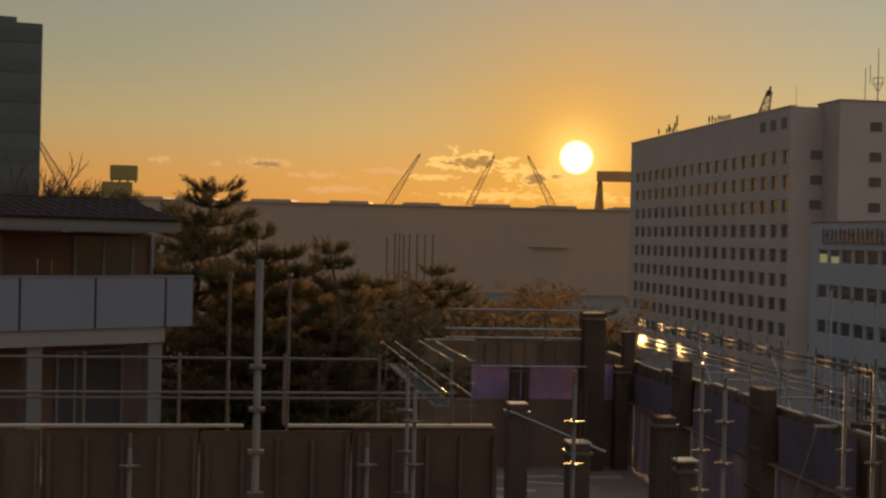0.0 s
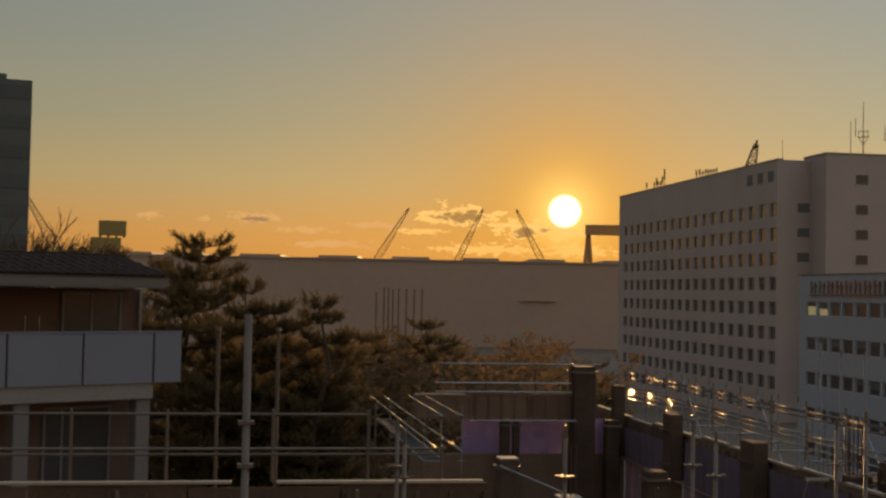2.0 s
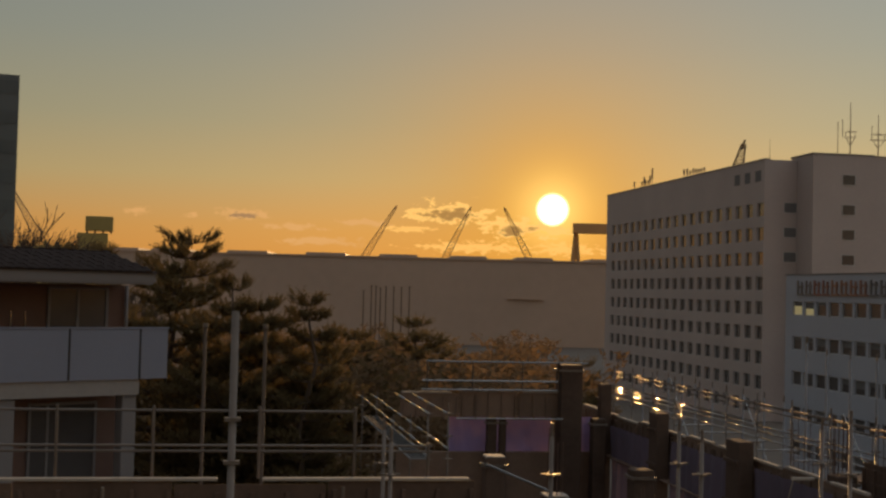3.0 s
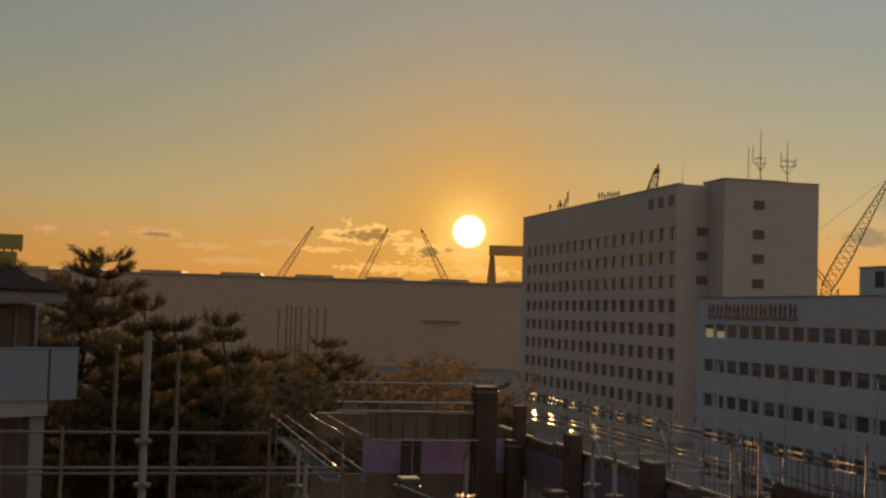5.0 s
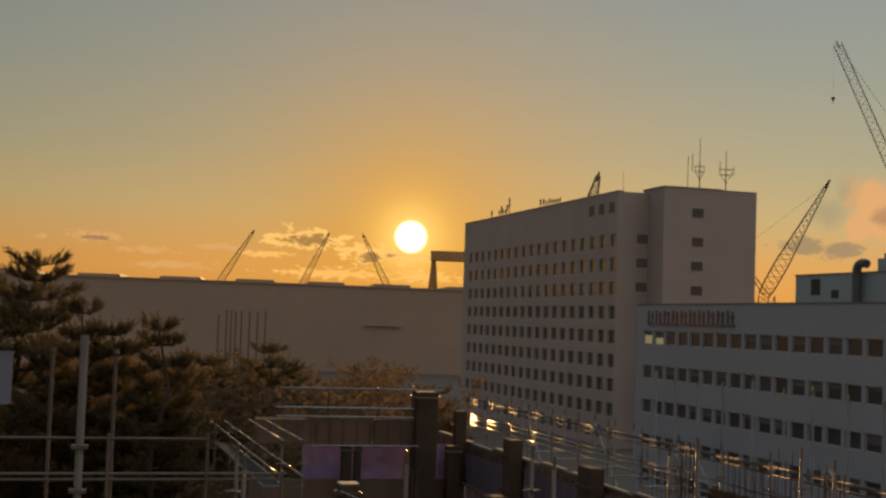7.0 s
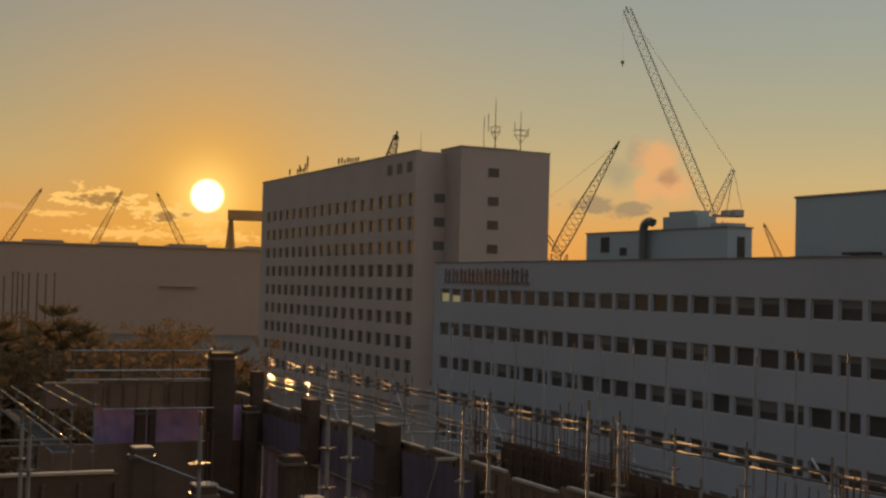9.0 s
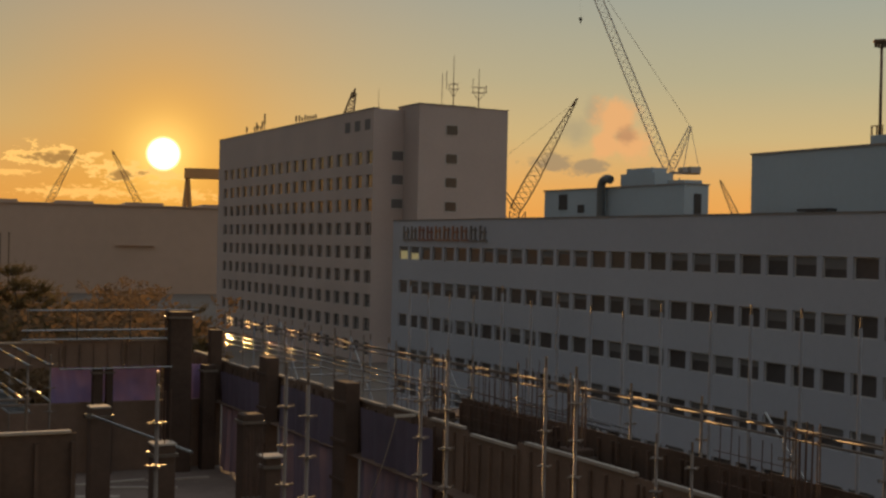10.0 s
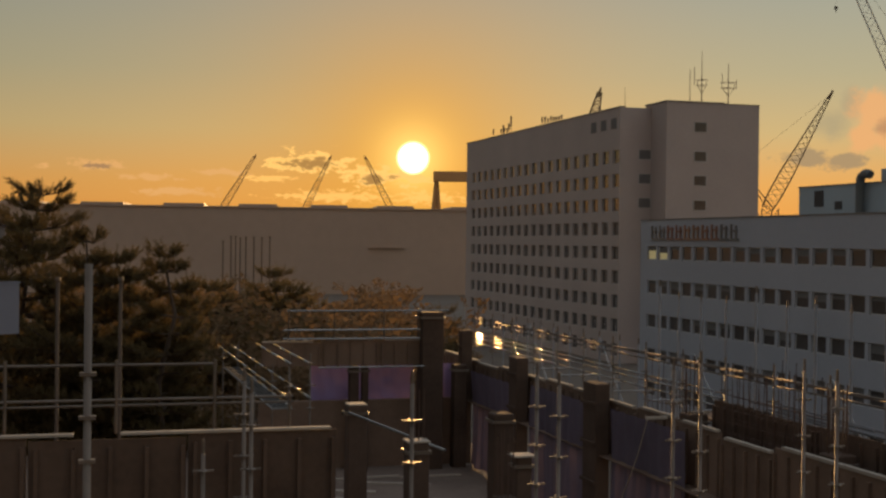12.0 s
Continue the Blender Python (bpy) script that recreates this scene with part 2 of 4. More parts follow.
class Geo:
    """Vertices and faces of one mesh."""

    def __init__(self):
        self.v, self.f = [], []

    def box(self, x0, x1, y0, y1, z0, z1, m=None):
        n = len(self.v)
        for z in (z0, z1):
            for x, y in ((x0, y0), (x1, y0), (x1, y1), (x0, y1)):
                p = Vector((x, y, z))
                self.v.append(tuple(m @ p) if m else tuple(p))
        self.f += [tuple(n + i for i in q) for q in
                   ((3, 2, 1, 0), (4, 5, 6, 7), (0, 1, 5, 4), (1, 2, 6, 5), (2, 3, 7, 6), (3, 0, 4, 7))]
        return self

    def chamfered(self, x0, x1, y0, y1, z0, z1, c):
        """A box with its upright edges and its top cut by c."""
        n = len(self.v)
        for z, k in ((z0, 0), (z1 - c, 0), (z1, c)):
            xa, xb, ya, yb = x0 + k, x1 - k, y0 + k, y1 - k
            self.v += [(xa + c, ya, z), (xb - c, ya, z), (xb, ya + c, z), (xb, yb - c, z),
                       (xb - c, yb, z), (xa + c, yb, z), (xa, yb - c, z), (xa, ya + c, z)]
        for r in range(2):
            for i in range(8):
                j = (i + 1) % 8
                self.f.append((n + r * 8 + i, n + r * 8 + j, n + r * 8 + 8 + j, n + r * 8 + 8 + i))
        self.f.append(tuple(n + 16 + i for i in range(8)))
        self.f.append(tuple(n + 7 - i for i in range(8)))
        return self

    def tube(self, p, q, r, sides=6, r2=None):
        p, q = Vector(p), Vector(q)
        d = (q - p)
        if d.length < 1e-6:
            return self
        u = d.orthogonal().normalized()
        w = d.normalized().cross(u)
        n = len(self.v)
        for c, rad in ((p, r), (q, r if r2 is None else r2)):
            for i in range(sides):
                a = 2 * math.pi * i / sides
                self.v.append(tuple(c + u * math.cos(a) * rad + w * math.sin(a) * rad))
        for i in range(sides):
            j = (i + 1) % sides
            self.f.append((n + i, n + j, n + sides + j, n + sides + i))
        self.f.append(tuple(n + sides - 1 - i for i in range(sides)))
        self.f.append(tuple(n + sides + i for i in range(sides)))
        return self

    def poly(self, pts):
        n = len(self.v)
        self.v += [tuple(p) for p in pts]
        self.f.append(tuple(range(n, n + len(pts))))
        return self

    def prism(self, outline, axis, lo, hi):
        """An outline of (u, v) pairs pushed along an axis: 'x' (u=y, v=z), 'y' (u=x, v=z) or 'z' (u=x, v=y)."""
        n, k = len(self.v), len(outline)
        for e in (lo, hi):
            for u, v in outline:
                self.v.append({"x": (e, u, v), "y": (u, e, v), "z": (u, v, e)}[axis])
        for i in range(k):
            j = (i + 1) % k
            self.f.append((n + i, n + j, n + k + j, n + k + i))
        self.f.append(tuple(n + k - 1 - i for i in range(k)))
        self.f.append(tuple(n + k + i for i in range(k)))
        return self

    def mesh(self, name, mat, smooth=False):
        me = bpy.data.meshes.new(name)
        me.from_pydata(self.v, [], self.f)
        me.materials.append(mat)
        if smooth:
            me.polygons.foreach_set("use_smooth", [True] * len(me.polygons))
        me.update()
        return me


def thing(name, label, category, m, group="", kind=""):
    """An Empty at a thing's base, which carries its parts."""
    ob = new(name)
    ob.matrix_basis = m
    return tagged(ob, label, category, group, kind)


def part(name, geo, mat, parent, label="", smooth=False):
    ob = new(name, geo.mesh(name, mat, smooth) if isinstance(geo, Geo) else geo)
    ob.parent = parent
    if label:
        ob["label"] = label
    return ob


def at(ob, x, y, z, rz=0):
    ob.matrix_basis = pose(x, y, z, 0, 0, rz)
    return ob


def single(name, geo, mat, m, label, category, group="", kind="", smooth=False):
    ob = new(name, geo.mesh(name, mat, smooth))
    ob.matrix_basis = m
    return tagged(ob, label, category, group, kind)


def site(b, a, z=0.0, turn=0.0):
    """A pose on the yard's grid: b to the right, a ahead."""
    return SITE @ pose(b, a, z, 0, 0, turn)


def bearing(az, dist, z=0.0, turn=0.0):
    """A pose at a compass bearing (degrees clockwise from +y) and a distance; its x axis lies across that line."""
    return pose(dist * math.sin(radians(az)), dist * math.cos(radians(az)), z, 0, 0, -az + turn)


# ---------- ground ----------
g = Geo()
N, S = 60, 4800.0
for j in range(N + 1):
    for i in range(N + 1):
        x, y = [S * (2 * k / N - 1) * abs(2 * k / N - 1) for k in (i, j)]
        g.v.append((x, y, 0.0))
for j in range(N):
    for i in range(N):
        n = j * (N + 1) + i
        g.f.append((n, n + 1, n + N + 2, n + N + 1))
single("ground", g, M_GROUND, pose(0, 0, 0), "dark bare earth and yards around the buildings", "ground", kind="structure")
M_BLIND = material("roller_blind", (0.15, 0.14, 0.135), 0.8, vary=0.15)


# ---------- buildings ----------
def window_unit(w, h, depth, lit=False, split=1, sash=False, glass=None):
    """Meshes of a window: a frame ring with mullions, and its pane. Origin at the centre of the opening, the room on +x; it spans y."""
    f, t = Geo(), 0.07
    f.box(depth - 0.06, depth, -w / 2, w / 2, -h / 2, -h / 2 + t)
    f.box(depth - 0.06, depth, -w / 2, w / 2, h / 2 - t, h / 2)
    for y in (-w / 2, w / 2 - t):
        f.box(depth - 0.06, depth, y, y + t, -h / 2 + t, h / 2 - t)
    for k in range(1, split):
        y = -w / 2 + w * k / split
        f.box(depth - 0.05, depth, y - t / 2, y + t / 2, -h / 2 + t, h / 2 - t)
    if sash:
        f.box(depth - 0.045, depth - 0.004, -w / 2 + t, w / 2 - t, -0.03, 0.03)
    p = Geo().box(depth - 0.03, depth - 0.015, -w / 2 + t * 0.6, w / 2 - t * 0.6, -h / 2 + t * 0.6, h / 2 - t * 0.6)
    return f.mesh("frame", M_FRAME), p.mesh("pane", M_LIT if lit else (glass or M_GLASS))


def facade(th, x, thick, y0, y1, z0, z1, cols, rows, w, h, wall_mat, meshes, lit=(), blinds=()):
    """A wall in the plane x with real openings: sill bands and piers, and a window in every opening."""
    wall = Geo()
    ys = sorted(cols)
    zs = sorted(rows)
    edge = z0
    for z in zs + [None]:
        top = z1 if z is None else z - h / 2
        wall.box(x, x + thick, y0, y1, edge, top)
        if z is None:
            break
        left = y0
        for y in ys + [None]:
            wall.box(x, x + thick, left, y1 if y is None else y - w / 2, top, z + h / 2)
            if y is not None:
                left = y + w / 2
        edge = z + h / 2
    ob = part("wall", wall, wall_mat, th)
    for z in zs:
        for i, y in enumerate(ys):
            win = at(part("window", meshes[0], None, th), x, y, z)
            part("pane", meshes[2] if (i, zs.index(z)) in lit else meshes[1], None, win)
            if (i * 7 + zs.index(z) * 5) % 11 in blinds:
                drop = h * (0.25 + 0.08 * ((i * 3 + zs.index(z)) % 5))
                bl = Geo().box(0.150, 0.163, -w / 2 + 0.08, w / 2 - 0.08, h / 2 - drop, h / 2 - 0.07)
                part("blind", bl, M_BLIND, win)
    return ob



# the tall office block
B0, A0, A1 = 76.6, 172.0, 247.5
tall = thing("office_block", "tall pale office block with rows of small dark windows", "building", site(0, 0))
cols = [173.3 + 3.855 * k for k in range(19)]
rows = [EYE + 12.9 - 3.55 * k for k in range(9)]
fr, pn = window_unit(2.3, 2.0, 0.3, split=2, glass=M_GLASS2)
facade(tall, B0, 0.5, A0, A1, 0, EYE + 20.05, cols, rows, 2.3, 2.0, M_WALL, (fr, pn, pn))
for x0, x1, y0, y1 in ((B0 + 0.5, 83.0, A0, A0 + 0.5), (83.0, 100.0, A0 + 2, A0 + 2.5), (B0 + 0.5, 100, A1 - 0.5, A1), (99.5, 100.0, A0 + 2.5, A1 - 0.5)):
    part("end_wall", Geo().box(x0, x1, y0, y1, 0, EYE + 20.05), M_WALL, tall)
part("flat_roof", Geo().box(B0 + 0.5, 99.5, A0 + 2.5, A1 - 0.5, EYE + 19.2, EYE + 19.5), M_CONC, tall)
part("parapet_coping", Geo().box(B0 - 0.08, B0 + 0.6, A0 - 0.08, A1 + 0.08, EYE + 20.05, EYE + 20.2), M_CONC, tall)
g = Geo()
g.box(81.6, 96.5, 167.0, A0 + 2, 0, EYE + 20.55)
part("stair_block", g, M_WALL, tall)
part("stair_coping", Geo().box(81.5, 90.9, 166.9, A0 + 2.1, EYE + 20.55, EYE + 20.75)
     .box(91.0, 96.6, 166.9, A0 + 2.1, EYE + 20.55, EYE + 20.62), M_CONC, tall)
fr2, pn2 = window_unit(2.0, 1.5, 0.02)
pn3 = window_unit(2.0, 1.5, 0.02, glass=M_BLIND)[1]
for h in (17.05, 12.8, 9.3, 5.75, 2.2, -1.4):
    w = part("window", fr2, None, tall)
    w.matrix_basis = pose(87.0, 166.97, EYE + h, 0, 0, 90)
    part("pane", pn2, None, w)
for h in (13.2, 9.65, 6.1):
    w = part("window", fr2, None, tall)
    w.matrix_basis = pose(80.6, 171.97, EYE + h, 0, 0, 90)
    part("pane", pn3, None, w)
for k in range(3):
    part("vent", Geo().box(B0 - 0.03, B0 + 0.02, 174.2 + 3.8 * k - 1.0, 174.2 + 3.8 * k + 1.0, EYE + 17.0, EYE + 18.6), M_BLIND, tall, "dark square vent below the parapet")

# the long five-storey wing in front of it
C0, CA0, CA1 = 54.0, 28.0, 115.9
wing = thing("office_wing", "long white office wing with bands of dark windows", "building", site(0, 0))
cols = [55.3 + 2.42 * k for k in range(-11, 25)]
cols = [c for c in cols if CA0 + 1.2 < c < CA1 - 1.2]
rows = [EYE - 0.8 - 3.3 * k for k in range(5)]
fr, pn = window_unit(1.96, 1.3, 0.2, split=1, sash=False)
pl = window_unit(1.96, 1.3, 0.2, lit=True)[1]
nc = len(cols)
facade(wing, C0, 0.35, CA0, CA1, 0, EYE + 2.35, cols, rows, 1.96, 1.3, M_WALL2, (fr, pn, pl), lit=((nc - 1, 4), (nc - 2, 4)), blinds=(0, 2, 4, 5, 8, 9))
for y in (CA1 - 0.35, CA0):
    part("end_wall", Geo().box(C0 + 0.35, 95.0, y, y + 0.35, 0, EYE + 2.35), M_WALL2, wing)
part("flat_roof", Geo().box(C0 + 0.35, 95, CA0 + 0.35, CA1 - 0.35, EYE + 1.4, EYE + 1.7), M_CONC, wing)
part("parapet_coping", Geo().box(C0 - 0.06, C0 + 0.4, CA0, CA1 + 0.05, EYE + 2.35, EYE + 2.45), M_CONC, wing)
sign_cols = ((0.2, 0.17, 0.15), (0.22, 0.18, 0.16), (0.3, 0.14, 0.1), (0.3, 0.14, 0.1), (0.34, 0.17, 0.1), (0.3, 0.16, 0.1),
             (0.34, 0.16, 0.1), (0.3, 0.15, 0.1), (0.17, 0.15, 0.14), (0.17, 0.15, 0.14))
sign = thing("roof_sign", "row of ten weathered red and grey sign characters on the parapet", "sign", site(C0, 113.5, EYE + 0.4))
sign_mats = {}
for i, c in enumerate(sign_cols):
    if c not in sign_mats:
        sign_mats[c] = material("sign_paint", c, 0.6, vary=0.3, scale=2.0)
    y = -1.72 * i
    g = Geo()
    g.box(-0.12, -0.01, y - 1.55, y - 0.15, 0.02, 0.2).box(-0.12, -0.01, y - 0.4, y - 0.15, 0.22, 1.42)
    g.box(-0.12, -0.01, y - 1.35, y - 0.5, 0.75 + 0.1 * (i % 3), 0.93 + 0.1 * (i % 3)).box(-0.12, -0.01, y - 1.2, y - 1.0, 0.2, 1.3)
    part("sign_bar", g, sign_mats[c], sign)

# plant room and white hall on the wing's roof
plant = thing("plant_room", "grey rooftop plant room with a curved exhaust duct", "building", site(72, 102, EYE + 1.7))
part("wall", Geo().box(0, 2.75, -9.5, 14.4, 0, 4.3), M_CLAD, plant)
part("roof_edge", Geo().box(-0.1, 2.85, -9.6, 14.5, 4.3, 4.42), M_CONC, plant)
part("upper_box", Geo().box(0.3, 2.4, -4.6, 0.9, 4.42, 5.6).box(0.5, 2.2, -3.9, 0.2, 5.6, 6.1), M_CLAD, plant)
part("upper_box", Geo().box(0.3, 2.4, -9.0, -6.6, 4.42, 4.75), M_CLAD, plant)
for y, z, w, h in ((10.7, 3.1, 1.6, 1.6), (7.3, 2.35, 1.2, 0.8), (10.3, 1.3, 1.5, 0.5)):
    part("louvre", Geo().box(-0.06, -0.004, y - w / 2, y + w / 2, z - h / 2, z + h / 2), M_DARK, plant)
part("louvre", Geo().box(1.1, 1.9, -9.57, -9.504, 1.4, 3.5), M_DARK, plant)
d = Geo()
pts = [(-0.6, 2.9, 0)] + [(-0.6, 2.9, 4.4)] + [(-0.6, 2.9 - 1.0 * (1 - math.cos(t)), 4.4 + 0.8 * math.sin(t)) for t in (0.4, 0.8, 1.2, 1.57, 1.9, 2.2)]
for p, q in zip(pts, pts[1:]):
    d.tube(p, q, 0.42, 12)
part("exhaust_duct", d, M_TOWER, plant, "dark curved exhaust duct", smooth=False)

hall = thing("white_hall", "plain white hall rising behind the wing", "building", site(70, 0, 0))
part("wall", Geo().box(0, 20, 30, 81.2, EYE + 1.7, EYE + 7.9), M_CLAD, hall)
part("roof_edge", Geo().box(-0.1, 20.1, 29.9, 81.3, EYE + 7.9, EYE + 8.05), M_CONC, hall)
part("canopy", Geo().box(-1.0, 0, 76.5, 80.6, EYE + 3.0, EYE + 3.15).box(-1.0, 0, 71.6, 74.8, EYE + 3.2, EYE + 3.4), M_DARK, hall)
part("door", Geo().box(-0.05, -0.004, 73.9, 74.8, EYE + 1.9, EYE + 3.2), M_GLASS, hall)
part("roof_step", Geo().box(0, 14, 30, 68.4, EYE + 8.05, EYE + 8.65), M_CLAD, hall)
g = Geo()
for k in range(3):
    g.box(0.0, 0.12, 68.4 - 0.5 * k - 0.1, 68.4 - 0.5 * k, EYE + 8.65, EYE + 9.3)
g.box(0.0, 0.12, 67.3, 68.4, EYE + 9.3, EYE + 9.38)
part("railing", g, M_STEEL, hall)
stack = thing("lamp_mast", "grey steel mast with a flat lamp platform above the hall", "mast", bearing(37.15, 98, EYE + 8.65))
part("shaft", Geo().tube((0, 0, 0), (0, 0, 6.75), 0.12, 14, 0.1), M_CRANE, stack, smooth=True)
part("platform", Geo().tube((0, 0, 6.7), (0, 0, 6.8), 0.5, 16, 0.62).tube((0, 0, 6.8), (0, 0, 6.95), 0.62, 16), M_CRANE, stack)
for k in range(6):
    t = k * math.pi / 3
    part("floodlight", Geo().chamfered(0.42 * math.cos(t) - 0.1, 0.42 * math.cos(t) + 0.1, 0.42 * math.sin(t) - 0.08, 0.42 * math.sin(t) + 0.08, 6.45, 6.69, 0.03), M_CRANE, stack)

# the long shipyard hall across the view
SH = 420.0
shed = thing("shipyard_hall", "very long grey shipyard hall with raised roof vents", "building", pose(0, SH, 0))
part("wall", Geo().box(-135, 85, 0, 60, 0, EYE + 10.85), M_SHED, shed)
part("gutter", Geo().box(-135, 85, -0.5, 0, EYE + 10.5, EYE + 10.95), M_SHED, shed)
for a0, a1 in ((-14.6, -12.4), (-11.9, -10.3), (-8.62, -6.80), (-5.14, -3.33), (-1.86, -0.12), (1.34, 3.0), (4.29, 5.96), (7.6, 9.3)):
    x0, x1 = SH * math.tan(radians(a0)), SH * math.tan(radians(a1))
    part("roof_vent", Geo().prism([(x0, EYE + 10.85), (x0 + 0.3, EYE + 11.75), (x1 - 0.3, EYE + 11.75), (x1, EYE + 10.85)], "y", 0.0, 40.0), M_SHED, shed)
part("canopy", Geo().box(29.0, 41.0, -1.0, 0, EYE - 2.1, EYE - 1.75), M_SHED, shed)

# dark tower
tow = thing("dark_tower", "dark grey tower block with faint horizontal bands", "building", bearing(-20.4, 150))
part("wall", Geo().box(-9, 7.35, 0, 16, 0, EYE + 23.0), M_TOWER, tow)
for k in range(12):
    z = 1.5 + 3.35 * k
    part("window_band", Geo().box(-8.9, 7.25, -0.06, -0.004, z, z + 1.5), M_BAND, tow)
part("roof_edge", Geo().box(-9, 4.6, 0.2, 15.8, EYE + 23.0, EYE + 23.6), M_TOWER, tow)

# ochre building with a water tank
och = thing("ochre_building", "low ochre building behind the house", "building", bearing(-15.4, 170))
part("wall", Geo().box(-5.9, 5.6, 0, 9, 0, EYE + 4.6), M_YELLOW, och)
for k in range(8):
    part("parapet_block", Geo().box(-5.9 + 1.45 * k, -5.3 + 1.45 * k, 0, 0.5, EYE + 4.6, EYE + 5.1), M_YELLOW, och)
part("upper_wall", Geo().box(1.2, 5.0, 1, 6, EYE + 4.6, EYE + 6.4), M_YELLOW, och)
tank = thing("water_tank", "square ochre water tank on short legs", "water tank", bearing(-14.1, 171, EYE + 6.4))
part("tank_body", Geo().chamfered(-1.75, 1.75, 0, 3.4, 0.35, 2.2, 0.08), M_YELLOW, tank)
for x in (-1.5, -0.5, 0.5, 1.5):
    part("leg", Geo().box(x - 0.12, x + 0.12, 0.3, 0.54, 0, 0.35), M_CRANE, tank)


# ---------- cranes ----------
def lattice(g, p, q, w, bays, r, taper=(0.35, 1.0, 0.5)):
    """A lattice boom from p to q: four chords with zigzag bracing, narrower at both ends."""
    p, q = Vector(p), Vector(q)
    d = (q - p).normalized()
    u = d.cross(Vector((0, 0, 1)))
    u = u.normalized() if u.length > 0.05 else Vector((1, 0, 0))
    v = u.cross(d)
    rings = []
    for i in range(bays + 1):
        s = i / bays
        k = taper[0] + (taper[1] - taper[0]) * min(1, s / 0.12) if s < 0.12 else (taper[1] + (taper[2] - taper[1]) * max(0, (s - 0.3) / 0.7))
        c = p + (q - p) * s
        rings.append([c + (u * a + v * b) * w * k / 2 for a, b in ((-1, -1), (1, -1), (1, 1), (-1, 1))])
    for i in range(bays):
        for c in range(4):
            g.tube(rings[i][c], rings[i + 1][c], r, 4)
            a, b = (c, (c + 1) % 4) if i % 2 else ((c + 1) % 4, c)
            g.tube(rings[i][a], rings[i + 1][b], r * 0.6, 3)
        g.tube(rings[i][0], rings[i][1], r * 0.6, 3)
    return g


def azel(az, el, dist):
    """A place at a bearing, an elevation seen from the window, and a distance on the ground."""
    return Vector((dist * math.sin(radians(az)), dist * math.cos(radians(az)), EYE + dist * math.tan(radians(el))))


def crane(name, label, foot, tip, dist, w, r, mat, mast=None, ropes=True, bays=22, house=True, lean=0.0, taper=(0.5, 1.0, 0.3)):
    """A luffing crane: mast, slewing house, lattice jib, ropes and hook. foot and tip: bearing and elevation."""
    p, q = azel(*foot, dist), azel(*tip, dist + lean)
    base = Vector((p.x, p.y, 0))
    th = thing(name, label, "crane", Matrix.Translation(base))
    part("jib", lattice(Geo(), p - base, q - base, w, bays, r, taper), mat, th)
    tip_dir = (q - p).normalized()
    part("jib_head", Geo().tube(q - base - tip_dir * w * 0.4, q - base + tip_dir * w * 0.35, w * 0.1, 6, w * 0.08), mat, th)
    if mast is None:
        part("mast", lattice(Geo(), (0, 0, 0), p - base, w * 1.3, 10, r * 1.3, (1, 1, 1)), mat, th)
    side = 1 if q.x > p.x else -1
    back = p - base + Vector((-side * w * 2.2, 0, w * 3.2))
    if house:
        part("machine_house", Geo().box(-w * 1.6, w * 0.9, -w * 0.8, w * 0.8, p.z - w * 1.9, p.z - w * 0.9), mat, th)
        g = Geo()
        for s in (-0.6, 0.6):
            g.tube(p - base + Vector((side * w * 0.3, s * w, 0)), back, r * 1.2, 4)
            g.tube(p - base + Vector((-side * w * 1.5, s * w, 0)), back, r * 1.2, 4)
        part("a_frame", g, mat, th)
        if ropes:
            part("luffing_rope", Geo().tube(back, q - base, r * 0.25, 3), mat, th)
    return th, base, p, q, back


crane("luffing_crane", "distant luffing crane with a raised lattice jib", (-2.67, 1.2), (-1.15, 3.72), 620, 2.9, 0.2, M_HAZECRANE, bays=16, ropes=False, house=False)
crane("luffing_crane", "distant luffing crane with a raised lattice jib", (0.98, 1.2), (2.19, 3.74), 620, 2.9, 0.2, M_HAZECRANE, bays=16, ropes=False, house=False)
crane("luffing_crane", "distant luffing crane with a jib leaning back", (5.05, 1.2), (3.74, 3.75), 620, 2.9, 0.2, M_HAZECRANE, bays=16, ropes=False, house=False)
crane("luffing_crane", "distant crane seen beside the dark tower", (-16.2, 1.2), (-17.75, 3.9), 400, 2.6, 0.14, M_CRANE, bays=18, house=False)
crane("luffing_crane", "small crane jib rising behind the office block", (13.72, 4.6), (14.2, 6.73), 300, 3.0, 0.2, M_CRANE, bays=14, house=False)
crane("luffing_crane", "luffing crane with a steep lattice jib", (21.5, 1.6), (24.1, 6.5), 300, 3.0, 0.12, M_CRANE, bays=20, taper=(0.8, 1.0, 0.15))
crane("luffing_crane", "far crane with a short leaning jib", (31.4, 1.2), (30.55, 3.05), 500, 2.4, 0.16, M_CRANE, bays=14, house=False)
th, base, p, q, back = crane("tower_crane", "large luffing tower crane with a long lattice jib", (28.4, 3.2), (24.42, 12.42), 260, 1.9, 0.08, M_CRANE2, bays=34, house=False, taper=(0.5, 1.0, 0.8))
apex = azel(29.2, 5.46, 260) - base
plat = azel(28.3, 3.42, 260) - base
end = azel(29.65, 3.42, 260) - base
g = Geo()
lattice(g, plat, apex, 1.5, 12, 0.08, (0.8, 1, 0.4))
g.tube(azel(28.9, 3.4, 260) - base, apex, 0.08, 4).tube(end, apex, 0.05, 4)
part("a_frame", g, M_CRANE2, th)
part("counter_jib", Geo().tube(plat, end, 0.35, 4).box(end.x - 2.6, end.x - 0.4, end.y - 1, end.y + 1, end.z, end.z + 1.2)
     .box(end.x - 4.4, end.x - 3.4, end.y - 1, end.y + 1, end.z, end.z + 1.0), M_CRANE2, th)
part("luffing_rope", Geo().tube(apex, q - base, 0.05, 3), M_CRANE2, th)
hk = azel(24.27, 10.1, 259) - base
